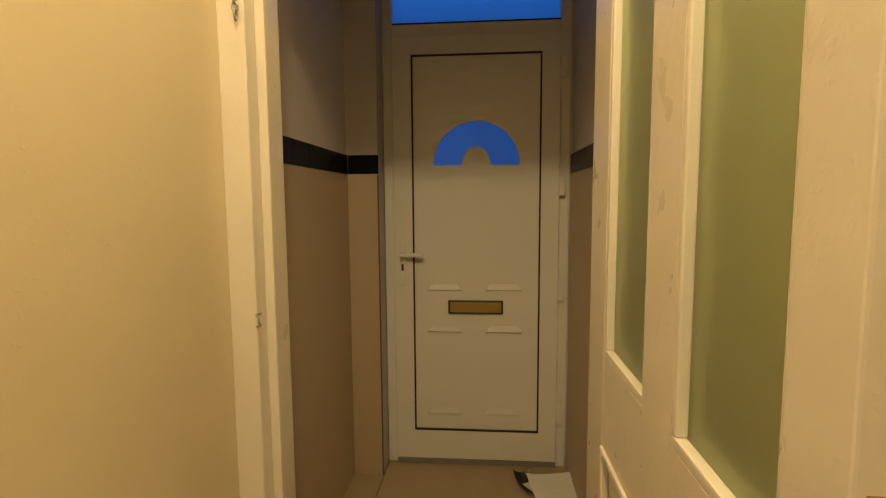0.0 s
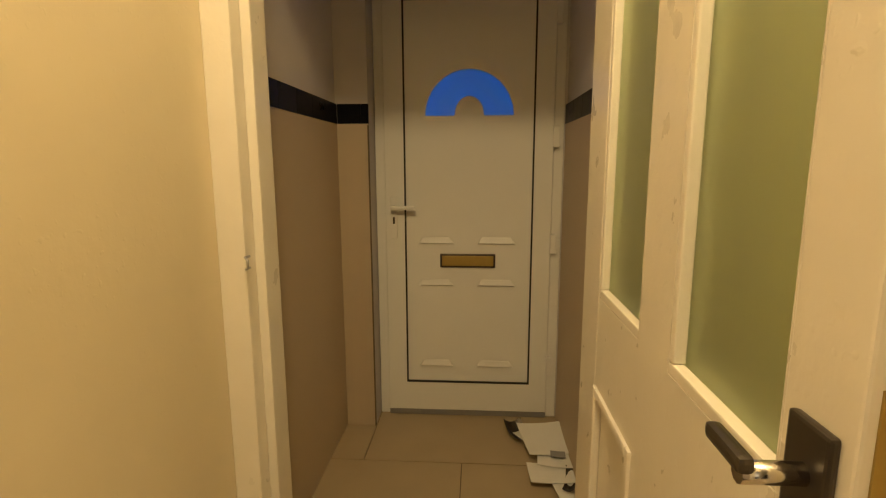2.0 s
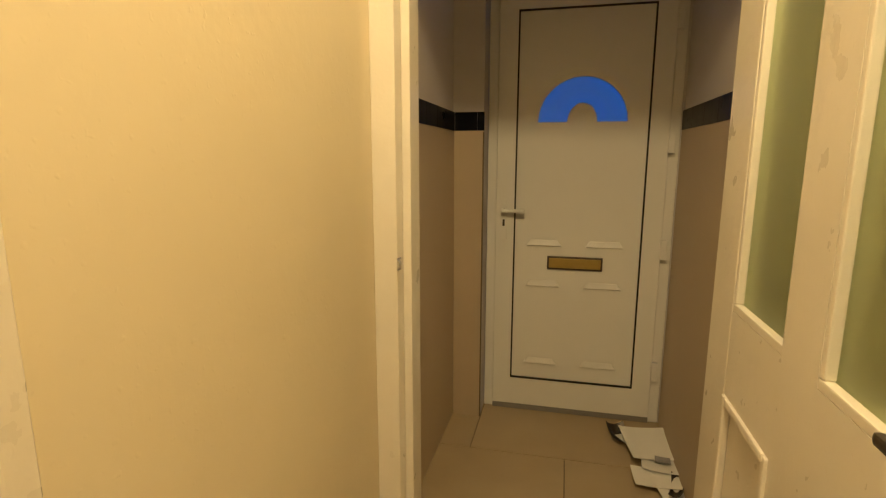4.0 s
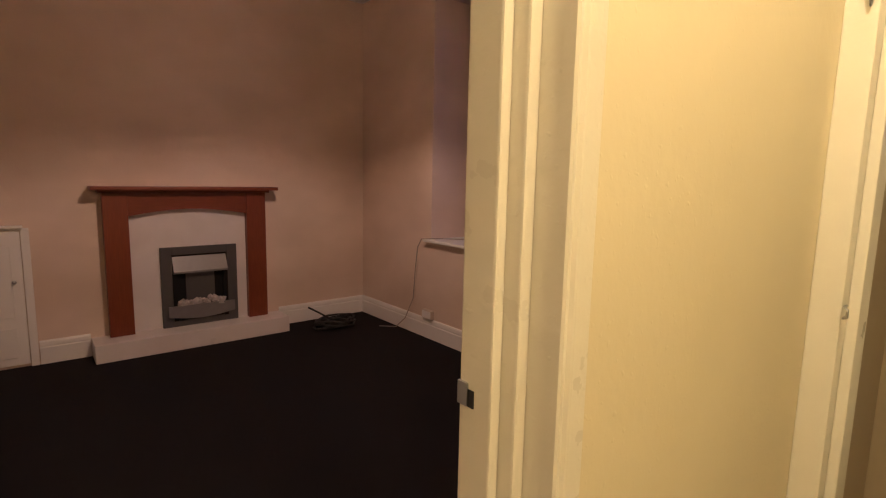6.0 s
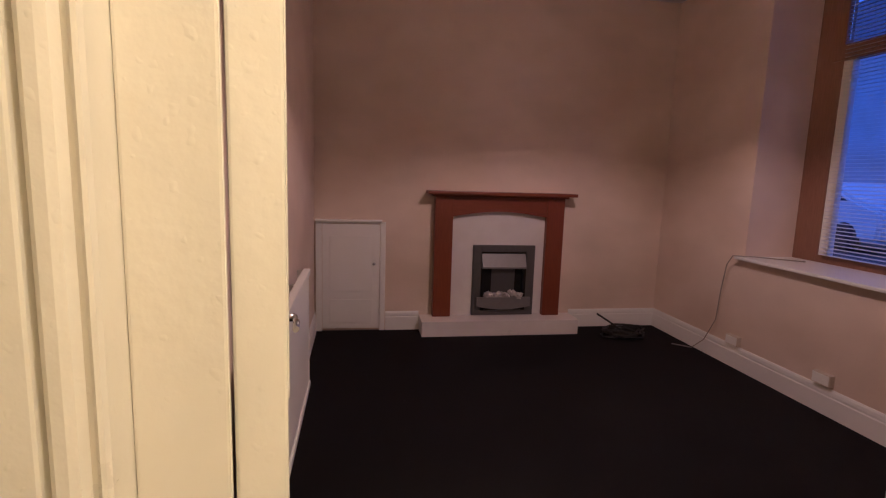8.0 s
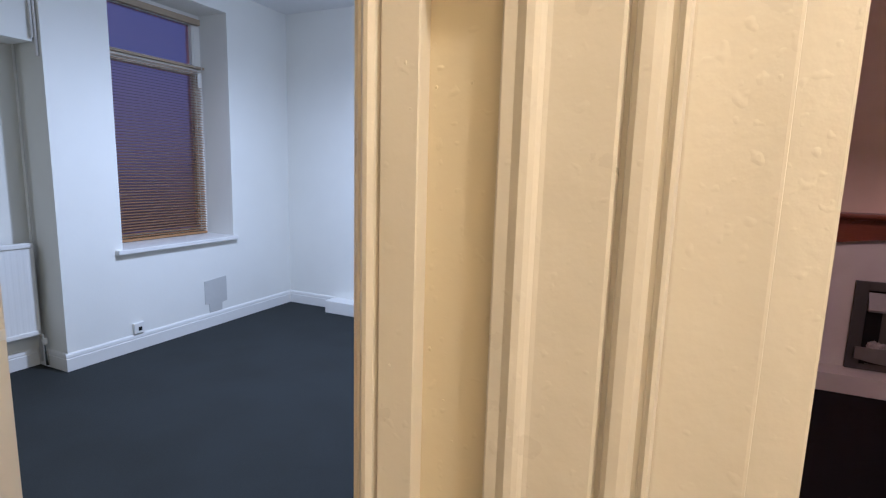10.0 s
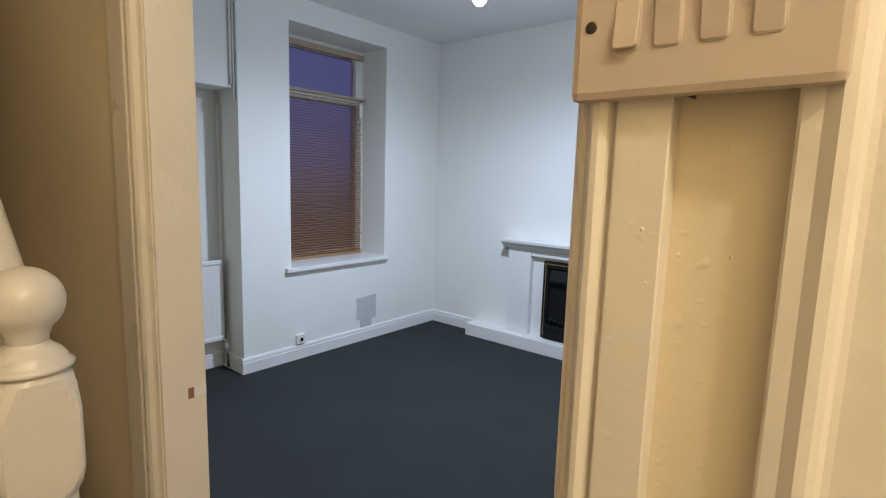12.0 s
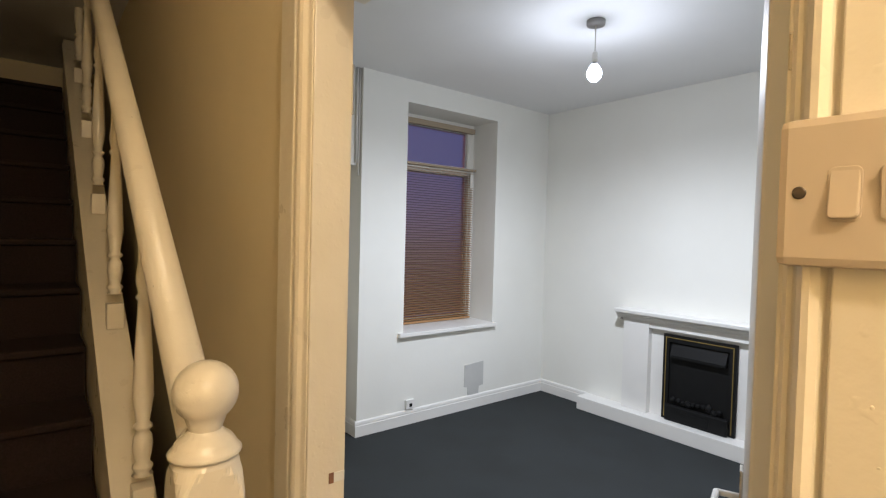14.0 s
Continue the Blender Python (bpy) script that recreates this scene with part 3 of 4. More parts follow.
            part("raised_moulding", bm, UPVC, panel)
    lb = part("letter_plate", boxes((0.389, 0.646, yp0 - 0.009, yp0 - 0.001, 0.745, 0.810), bevel=0.003), DARK_STEEL, fd, "dark rim of the letter plate")
    part("letter_flap", boxes((0.398, 0.637, yp0 - 0.014, yp0 - 0.009, 0.754, 0.801), bevel=0.002), BRASS, lb, "aged brass letter flap")
    hp = part("handle_plate", boxes((0.160, 0.192, y0 - 0.026, y0 - 0.018, 0.88, 1.08), bevel=0.004), UPVC, fd)
    part("handle_lever", boxes((0.166, 0.278, y0 - 0.066, y0 - 0.048, 1.018, 1.036), bevel=0.006), UPVC, hp, "white door lever")
    part("handle_neck", tube([(0.176, y0 - 0.026, 1.027), (0.176, y0 - 0.056, 1.027)], 0.010), UPVC, hp)
    part("keyhole", boxes((0.171, 0.181, y0 - 0.0275, y0 - 0.0255, 0.950, 0.982), bevel=0.001), DARK_STEEL, hp, "dark keyhole")
    for z in (0.27, 0.86, 1.34, 1.86):
        part("hinge", boxes((0.893, 0.922, y0 - 0.030, y0 - 0.0015, z - 0.045, z + 0.045), bevel=0.004), UPVC, fd)
    t = part("top_light_pane", boxes((FX0 + 0.050, FX1 - 0.050, y0 + 0.02, y0 + 0.028, 2.0775, 2.545)), PORCH_GLASS, fd, "blue-lit obscured glass")
    t.visible_shadow = False
    part("top_light_gasket", boxes((FX0 + 0.046, FX1 - 0.046, y0 + 0.004, y0 + 0.012, 2.0725, 2.079)), RUBBER, fd, "black rubber gasket")


front_door()


# ---- porch: tiles, post and hooks ----
def dado(name, x0, x1, y0, y1, label):
    return structure(name, boxes((x0, x1, y0, y1, 0, 1.396)), DADO, label, "tile dado")


d_w = dado("dado_west", PW, PW + 0.008, 3.173, 4.168, "beige glazed tile dado")
d_e = dado("dado_east", PE - 0.008, PE, 3.173, 4.29, "beige glazed tile dado")
d_p = dado("dado_pier", PW, 0.090, 4.168, 4.176, "beige glazed tile dado")
for d, x0, x1, y0, y1 in ((d_w, PW, PW + 0.010, 3.173, 4.166), (d_e, PE - 0.010, PE, 3.173, 4.29)):
    n = 6
    for i in range(n):
        a, b = y0 + (y1 - y0) * i / n, y0 + (y1 - y0) * (i + 1) / n
        part("band_tile", boxes((x0, x1, a + 0.001, b - 0.001, 1.397, 1.479)), BAND, d, "" if i else "black glazed border tile")
part("band_tile", boxes((PW + 0.011, 0.058, 4.166, 4.176, 1.397, 1.479)), BAND, d_p)
part("band_tile", boxes((0.060, 0.091, 4.166, 4.176, 1.397, 1.479)), BAND, d_p)
part("corner_bead", boxes((0.086, 0.0905, 4.163, 4.176, 0, 1.39)), GROUT, d_p)

for x0, x1, y0, y1 in ((-0.10, 0.502, 3.29, 3.878), (0.506, 1.04, 3.29, 3.878), (-0.10, 0.09, 3.882, 4.36), (0.094, 1.04, 3.882, 4.36),
                       (-0.10, 0.20, 3.174, 3.286), (0.204, 1.04, 3.174, 3.286)):
    part("tile", boxes((x0, x1, y0, y1, -0.02, 0.0), bevel=0.0015), FLOOR_TILE, porch_floor)


def sheet(w, d, bend=0.004):
    """A sheet of paper lying flat, with lifted corners."""
    bm = bmesh.new()
    bmesh.ops.create_grid(bm, x_segments=6, y_segments=6, size=0.5, matrix=Matrix.Diagonal((w, d, 1, 1)))
    for v in bm.verts:
        v.co.z += bend * (abs(v.co.x / w) ** 2 + abs(v.co.y / d) ** 2) * 4
    bmesh.ops.solidify(bm, geom=bm.faces[:], thickness=0.0015)
    return bm


POST = [(0.83, 4.06, 0.20, 0.26, 8), (0.86, 3.96, 0.15, 0.22, -6), (0.83, 3.82, 0.19, 0.13, 3), (0.90, 3.68, 0.13, 0.22, 12), (0.79, 4.10, 0.11, 0.17, 40)]
for i, (x, y, w, d, a) in enumerate(POST):
    x, y = x + 0.035, y - 0.03
    ob = solo("envelope", sheet(w, d, 0.006), PAPER, "white unopened letter lying on the porch floor", "letter", "post on the porch floor")
    ob.matrix_basis = pose(x, y, 0.004 + 0.006 * (5 - i), 0, 0, a)
stamp = solo("printed_leaflet", sheet(0.06, 0.045, 0.001), INK, "small grey printed leaflet on the letters", "leaflet")
stamp.matrix_basis = pose(0.90, 3.90, 0.042, 0, 0, -6)
dk = solo("dark_leaflet", sheet(0.09, 0.12, 0.02), DARK_STEEL, "crumpled dark leaflet beside the letters", "leaflet")
dk.matrix_basis = pose(0.745, 4.11, 0.01, 14, 6, 25)
dk = solo("dark_leaflet", sheet(0.05, 0.16, 0.015), DARK_STEEL, "crumpled dark leaflet under the letters", "leaflet")
dk.matrix_basis = pose(0.935, 3.75, 0.018, 0, -20, -14)

solo("latch_staple", tube([(0.070, 2.985, 1.035), (0.070, 2.965, 1.036), (0.078, 2.958, 1.030), (0.078, 2.958, 1.014), (0.070, 2.966, 1.010), (0.070, 2.985, 1.010)], 0.0028),
            STEEL, "small bent metal staple on the porch frame", "staple")
chain = thing("door_chain", (0.045, 2.98, 1.70), "short dull door chain hanging on the porch frame", "chain")
part("chain_plate", boxes((0.038, 0.058, 2.978, 2.984, 1.735, 1.79), bevel=0.002), BRASS, chain)
for i in range(5):
    a = [2 * math.pi * k / 12 for k in range(13)]
    z = 1.732 - 0.016 * i
    if i % 2:
        pts = [(0.048 + 0.006 * math.cos(t), 2.973, z + 0.011 * math.sin(t)) for t in a]
    else:
        pts = [(0.048, 2.973 + 0.006 * math.cos(t), z + 0.011 * math.sin(t)) for t in a]
    part("link", tube(pts, 0.002, 6), STEEL, chain)

# ---- switch plate across the architraves ----
sw = thing("light_switch", (0.019, 1.048, 1.618), "cream four-gang light switch plate with rockers", "light switch")
part("plate", boxes((0.019, 0.031, 0.971, 1.128, 1.570, 1.668), bevel=0.006), PLATE, sw)
for i, y in enumerate((1.0090, 1.0347, 1.0616, 1.0890)):
    part("rocker_surround", rounded_plate(0.0306, 0.0316, y, 1.6170, 0.0180, 0.0345, 0.004), PLATE, sw)
    bm = rounded_plate(0.0, 0.0050, 0.0, 0.0, 0.0162, 0.0325, 0.0032)
    bmesh.ops.rotate(bm, verts=bm.verts, cent=(0, 0, 0), matrix=Matrix.Rotation(radians(-8 if i == 0 else 5), 3, "Y"))
    bmesh.ops.translate(bm, verts=bm.verts, vec=(0.0286, y, 1.6170))
    part("rocker", bm, PLATE, sw)
for y in (0.9846, 1.1105):
    sc = lathe([(0.0042, 0), (0.0042, 0.0010), (0.0030, 0.0012)], segments=14)
    bmesh.ops.rotate(sc, verts=sc.verts, cent=(0, 0, 0), matrix=Matrix.Rotation(radians(90), 3, "Y"))
    bmesh.ops.translate(sc, verts=sc.verts, vec=(0.0305, y, 1.6187))
    part("screw", sc, DARK_STEEL, sw, "small dark screw head")


# ---- stairs ----
RISE, GOING, FIRST = 0.19, 0.265, 0.13
SX0, SX1 = 0.262, EAST
stairs = tagged(new("stairs"), "steep dark-carpeted staircase with a white string", "stairs", kind="structure")
stairs.location = (0.6, FIRST, 0)
STEPS = 13
for k in range(1, STEPS + 1):
    y = FIRST - GOING * (k - 1)
    bm = boxes((SX0, SX1 - 0.002, y - GOING - 0.02, y - 0.02, max(0.0, RISE * (k - 2)) + 0.001, RISE * k - 0.03))
    box(bm, SX0 + 0.0005, SX1 - 0.0025, y - GOING - 0.02, y, RISE * k - 0.028, RISE * k, bevel=0.011, seg=3)
    part("step", bm, STAIR_CARPET, stairs)
cap = lambda y: 0.625 - 0.69 * y


def string_outline(low, high, y0, y1):
    z = lambda y: cap(y) - 0.066
    return [(y0, z(y0) + low), (y1, z(y1) + low), (y1, z(y1) + high), (y0, z(y0) + high)]


part("string", plate([(0.19, 0.0), (-3.2, 2.30), (-3.2, cap(-3.2) - 0.015), (0.19, cap(0.19) - 0.015)], "x", 0.190, 0.256), GLOSS, stairs, "cream gloss stair string")
part("string_cap", plate(string_outline(0.052, 0.066, 0.18, -3.1), "x", 0.168, 0.266), GLOSS, stairs)

rail = thing("handrail", (0.205, 0.20, 1.25), "thick rounded cream gloss handrail", "handrail")
NX, NY, K = 0.205, 0.227, 1.22
rail_slope = 0.76
rz = lambda y: 1.243 + rail_slope * (0.196 - y)
sec = []
for i in range(16):
    a = 2 * math.pi * i / 16
    sec.append((0.034 * math.copysign(abs(math.cos(a)) ** 0.8, math.cos(a)), 0.038 * math.copysign(abs(math.sin(a)) ** 0.8, math.sin(a))))
d = Vector((0, -1, rail_slope)).normalized()
bm = sweep(sec, (NX, 0.196, rz(0.196)), d * 4.0, (1, 0, 0), d.cross(Vector((1, 0, 0))) * -1)
for f in bm.faces:
    f.smooth = len(f.verts) == 4
part("rail", bm, GLOSS, rail)

BAL = [(0.020, 0.0), (0.020, 0.10), (0.013, 0.106), (0.019, 0.118), (0.019, 0.124), (0.013, 0.132), (0.016, 0.150), (0.019, 0.175), (0.017, 0.200), (0.011, 0.212),
       (0.018, 0.220), (0.018, 0.226), (0.012, 0.234), (0.020, 0.300), (0.019, 0.340), (0.015, 0.450), (0.011, 0.540), (0.017, 0.550), (0.011, 0.560), (0.016, 0.590), (0.012, 0.640), (0.012, 0.78)]


def baluster(y):
    z0 = cap(y)
    t = thing("baluster", (NX, y, z0), "turned cream gloss stair baluster", "baluster", "balusters of the stairs")
    top = rz(y) - 0.02 - z0
    prof = [(r, h * top / 0.78) for r, h in BAL[1:]]
    prof = [(r * K, h) for r, h in prof]
    part("spindle", lathe(prof, (NX, y, z0), 16), GLOSS, t)
    part("base_block", boxes((NX - 0.024, NX + 0.024, y - 0.024, y + 0.024, z0 - 0.012, z0 + 0.072), bevel=0.003), GLOSS, t)
    return t


for k in range(5):
    baluster(-0.351 - 0.563 * k)

newel = thing("newel_post", (NX, NY, 0), "cream gloss newel post with a ball top", "newel post")
a = 0.050
ZT = 1.221
bm = bmesh.new()
rings = []
for z, lim in ((ZT - 0.204, 0.88), (ZT - 0.195, 1.02), (ZT - 0.183, 1.16), (ZT - 0.168, 1.29), (ZT - 0.151, 1.42), (ZT - 0.059, 1.42), (ZT - 0.041, 1.29), (ZT - 0.024, 1.16), (ZT - 0.010, 1.04), (ZT, 0.92)):
    ring = []
    for i in range(64):
        t = 2 * math.pi * (i + 0.5) / 64 + math.pi / 4
        r = min(a / max(abs(math.cos(t)), abs(math.sin(t))), a * lim)
        ring.append(bm.verts.new((NX + r * math.cos(t), NY + r * math.sin(t), z)))
    rings.append(ring)
for p, q in zip(rings, rings[1:]):
    for i in range(64):
        bm.faces.new((p[i], p[(i + 1) % 64], q[(i + 1) % 64], q[i]))
bm.faces.new(rings[0][::-1])
bm.faces.new(rings[-1])
part("block", bm, GLOSS, newel)
part("ball", lathe([(0.019 * K, -0.058 * K), (0.022 * K, -0.044 * K)] + [(0.041 * K * math.cos(t), 0.041 * K * math.sin(t)) for t in [radians(-50 + 140 * i / 16) for i in range(16)]] + [(0.003, 0.041 * K)],
                   (NX, NY, 1.3228), 32), GLOSS, newel)
part("collar", lathe([(0.046, -0.003), (0.055, 0.001), (0.056, 0.005), (0.053, 0.009), (0.049, 0.012), (0.047, 0.018), (0.041, 0.026), (0.032, 0.033), (0.026, 0.039), (0.024, 0.046)],
                    (NX, NY, ZT + 0.002), 32), GLOSS, newel)
part("turned_shaft", lathe([(0.040, 0.30), (0.048, 0.33), (0.040, 0.36), (0.034, 0.40), (0.047, 0.52), (0.046, 0.62), (0.036, 0.83), (0.034, ZT - 0.35), (0.044, ZT - 0.338), (0.048, ZT - 0.326), (0.044, ZT - 0.314),
                            (0.036, ZT - 0.302), (0.046, ZT - 0.284), (0.050, ZT - 0.266), (0.046, ZT - 0.248), (0.040, ZT - 0.238), (0.048, ZT - 0.222), (0.048, ZT - 0.203)], (NX, NY, 0), 28), GLOSS, newel)
part("foot_block", boxes((NX - a, NX + a, NY - a, NY + a, 0.0, 0.302), bevel=0.008), GLOSS, newel)


# ---- front room ----
def front_leaf():
    m = pose(-0.046, 1.3035, 0, 0, 0, 10.5)
    t = thing("room_door", (-0.05, 1.33, 0), "open white panelled door folded back into the room", "door")

    def put(bm):
        bm.transform(m)
        return bm
    w, h, th = 0.765, 2.02, 0.042
    part("leaf", put(boxes((-w, 0, 0, th, 0.012, h), bevel=0.003)), GLOSS, t)
    for x0, x1 in ((-0.64, -0.43), (-0.33, -0.12)):
        for z0, z1 in ((0.20, 0.80), (1.08, 1.88)):
            for c in ((x0, x0 + 0.02, z0, z1), (x1 - 0.02, x1, z0, z1), (x0 + 0.02, x1 - 0.02, z0, z0 + 0.02), (x0 + 0.02, x1 - 0.02, z1 - 0.02, z1)):
                part("panel_moulding", put(boxes((c[0], c[1], th - 0.001, th + 0.008, c[2], c[3]), bevel=0.004)), GLOSS, t)
    hp = part("handle_plate", put(boxes((-0.715, -0.675, th, th + 0.007, 0.89, 1.06), bevel=0.003)), CHROME, t, "bright metal handle plate")
    part("handle_neck", put(tube([(-0.695, th + 0.006, 1.01), (-0.695, th + 0.050, 1.01)], 0.009)), CHROME, hp)
    part("handle_lever", put(tube([(-0.700, th + 0.050, 1.01), (-0.650, th + 0.051, 1.012), (-0.612, th + 0.047, 1.008)], 0.007)), CHROME, hp, "chrome lever")
    for z in (0.25, 1.78):
        part("hinge", put(tube([(0.004, 0.004, z - 0.04), (0.004, 0.004, z + 0.04)], 0.006)), STEEL, t)


front_leaf()


def radiator(place, length, height, m, label, group):
    """A panel radiator: x along, y out from the wall, z up; m places it."""
    t = thing("radiator", place, label, "radiator", group)

    def put(bm):
        bm.transform(m)
        return bm
    bm = bmesh.new()
    n = int(length / 0.034)
    step = length / n
    pr = []
    for i in range(n):
        x = i * step
        pr += [(x, 0.0), (x + step * 0.18, 0.0008), (x + step * 0.62, 0.0008), (x + step * 0.80, 0.0)]
    pr += [(length, 0.0), (length, -0.02), (0, -0.02)]
    v0 = [bm.verts.new((p, 0.085 + q, 0.03)) for p, q in pr]
    v1 = [bm.verts.new((p, 0.085 + q, height - 0.03)) for p, q in pr]
    k = len(pr)
    for i in range(k):
        bm.faces.new((v0[i], v0[(i + 1) % k], v1[(i + 1) % k], v1[i]))
    bm.faces.new(v0[::-1])
    bm.faces.new(v1)
    bmesh.ops.recalc_face_normals(bm, faces=bm.faces)
    part("front_panel", put(bm), TRIM, t)
    part("top_edge", put(boxes((0, length, 0.060, 0.096, height - 0.031, height), bevel=0.006)), TRIM, t)
    part("bottom_edge", put(boxes((0, length, 0.062, 0.094, 0.0, 0.031), bevel=0.006)), TRIM, t)
    part("side_panel", put(boxes((-0.003, 0.0, 0.03, 0.088, 0.02, height - 0.01))), TRIM, t)
    part("side_panel", put(boxes((length, length + 0.003, 0.03, 0.088, 0.02, height - 0.01))), TRIM, t)
    part("bracket", put(boxes((0.10, 0.14, 0.0, 0.066, 0.06, height - 0.06))), TRIM, t)
    part("bracket", put(boxes((length - 0.14, length - 0.10, 0.0, 0.066, 0.06, height - 0.06))), TRIM, t)
    part("valve", put(tube([(length + 0.003, 0.06, 0.05), (length + 0.045, 0.06, 0.05), (length + 0.045, 0.06, -0.10)], 0.010)), TRIM, t)
    return t


radiator((-1.6, FRONT_S, 0.2), 1.32, 0.62, pose(-2.27, FRONT_S + 0.02, 0.215, 0, 0, 0), "long white panel radiator under the magnolia wall", "radiators")


def cupboard():
    t = thing("wall_cupboard", (ROOM_W, 1.34, 0), "low white painted cupboard door beside the fireplace", "cupboard")
    y0, y1, z1 = 1.062, 1.63, 0.905
    x = ROOM_W
    part("frame_post", boxes((x, x + 0.022, y0, y0 + 0.05, 0, z1), bevel=0.003), TRIM, t)
    part("frame_post", boxes((x, x + 0.022, y1 - 0.045, y1, 0, z1), bevel=0.003), TRIM, t)
    part("shelf_moulding", boxes((x, x + 0.042, y0 - 0.004, y1 - 0.03, z1 + 0.016, z1 + 0.034), bevel=0.005), TRIM, t)
    part("head", boxes((x, x + 0.012, y0, y1, z1, z1 + 0.016), bevel=0.002), TRIM, t)
    dr = part("door", boxes((x, x + 0.016, y0 + 0.053, y1 - 0.048, 0.02, z1 - 0.004), bevel=0.002), TRIM, t)
    part("panel", boxes((x + 0.016, x + 0.022, y0 + 0.11, y1 - 0.105, 0.34, z1 - 0.10), bevel=0.004), TRIM, dr)
    part("panel", boxes((x + 0.016, x + 0.022, y0 + 0.11, y1 - 0.105, 0.07, 0.27), bevel=0.004), TRIM, dr)
    k = lathe([(0.006, 0), (0.006, 0.012), (0.012, 0.018), (0.013, 0.024), (0.008, 0.030)], segments=16)
    bmesh.ops.rotate(k, verts=k.verts, cent=(0, 0, 0), matrix=Matrix.Rotation(radians(90), 3, "Y"))
    bmesh.ops.translate(k, verts=k.verts, vec=(x + 0.016, 1.535, 0.575))
    part("knob", k, STEEL, dr, "small metal knob")


cupboard()


def front_fireplace():
    x = ROOM_W
    t = thing("fireplace", (x, 2.60, 0), "red-brown wooden fire surround with white marble back panel", "fireplace")
    part("hearth", boxes((x, -3.684, 1.922, 3.277, 0, 0.128), bevel=0.004), MARBLE, t, "white marble hearth slab")
    zt = 0.129
    part("back_panel", boxes((x, x + 0.03, 2.10, 3.085, zt, 1.06)), MARBLE, t, "white marble back panel")
    part("leg", boxes((x + 0.0305, x + 0.085, 2.030, 2.182, zt, 1.150), bevel=0.004), WOOD_V, t)
    part("leg", boxes((x + 0.0305, x + 0.085, 3.000, 3.153, zt, 1.150), bevel=0.004), WOOD_V, t)
    part("leg_return", boxes((x, x + 0.030, 2.032, 2.098, zt, 1.150)), WOOD_V, t)
    part("leg_return", boxes((x, x + 0.030, 3.087, 3.151, zt, 1.150)), WOOD_V, t)
    arch = [(2.1825, 1.150), (2.1825, 0.985)] + [(2.1825 + 0.817 * i / 14, 0.985 + 0.045 * math.sin(math.pi * i / 14)) for i in range(1, 14)] + [(2.9995, 0.985), (2.9995, 1.150)]
    part("frieze", plate(arch, "x", x + 0.031, x + 0.078), WOOD_H, t)
    part("cornice", boxes((x, x + 0.110, 2.005, 3.180, 1.1505, 1.168), bevel=0.005), WOOD_H, t)
    part("shelf", boxes((x, x + 0.160, 1.962, 3.235, 1.1685, 1.195), bevel=0.005), WOOD_H, t)
    # electric fire
    f = thing("electric_fire", (x, 2.64, zt), "grey steel inset electric fire with mock coals", "electric fire")
    y0, y1, z0, z1 = 2.372, 2.920, zt + 0.001, 0.742
    x0 = x + 0.031
    part("outer_trim", boxes((x0, x0 + 0.024, y0, y0 + 0.075, z0, z1), (x0, x0 + 0.024, y1 - 0.075, y1, z0, z1), (x0, x0 + 0.024, y0 + 0.075, y1 - 0.075, z1 - 0.06, z1),
                             (x0, x0 + 0.024, y0 + 0.075, y1 - 0.075, z0, z0 + 0.045), bevel=0.002), FIRE_TRIM, f)
    part("firebox", boxes((x0, x0 + 0.004, y0 + 0.075, y1 - 0.075, z0 + 0.045, z1 - 0.06)), BLACK, f, "black firebox")
    part("hood", plate([(x0 + 0.004, z1 - 0.075), (x0 + 0.055, z1 - 0.185), (x0 + 0.055, z1 - 0.20), (x0 + 0.004, z1 - 0.20)], "y", y0 + 0.08, y1 - 0.08), HOOD, f, "plain grey metal hood")
    part("inner_side", boxes((x0 + 0.0045, x0 + 0.03, y0 + 0.0755, y0 + 0.105, z0 + 0.045, z1 - 0.20)), BLACK, f)
    part("inner_side", boxes((x0 + 0.0045, x0 + 0.03, y1 - 0.105, y1 - 0.0755, z0 + 0.045, z1 - 0.20)), BLACK, f)
    part("back_plate", boxes((x0 + 0.0045, x0 + 0.008, y0 + 0.17, y1 - 0.17, z0 + 0.05, z1 - 0.205)), FIRE_TRIM, f, "sooty grey back plate")
    fret = [(y0 + 0.035, z0 + 0.165), (y0 + 0.035, z0 + 0.085)]
    fret += [(y0 + 0.035 + (y1 - y0 - 0.07) * k / 12, z0 + 0.085 - 0.028 * math.sin(math.pi * k / 12)) for k in range(1, 12)]
    fret += [(y1 - 0.035, z0 + 0.085), (y1 - 0.035, z0 + 0.165)]
    part("front_fret", plate(fret, "x", x0 + 0.045, x0 + 0.060), HOOD, f, "bowed grey metal fret")
    part("front_bar", boxes((x0 + 0.030, x0 + 0.050, y0 + 0.12, y1 - 0.12, z0 + 0.052, z0 + 0.085), bevel=0.004), BLACK, f)
    rnd = random.Random(4)
    for i in range(14):
        bm = bmesh.new()
        bmesh.ops.create_icosphere(bm, subdivisions=1, radius=rnd.uniform(0.026, 0.042))
        for v in bm.verts:
            v.co *= rnd.uniform(0.75, 1.2)
        bmesh.ops.translate(bm, verts=bm.verts, vec=(x0 + rnd.uniform(0.012, 0.04), y0 + 0.12 + 0.024 * i, z0 + 0.175 + rnd.uniform(-0.01, 0.03)))
        part("coal", bm, COAL, f)


front_fireplace()


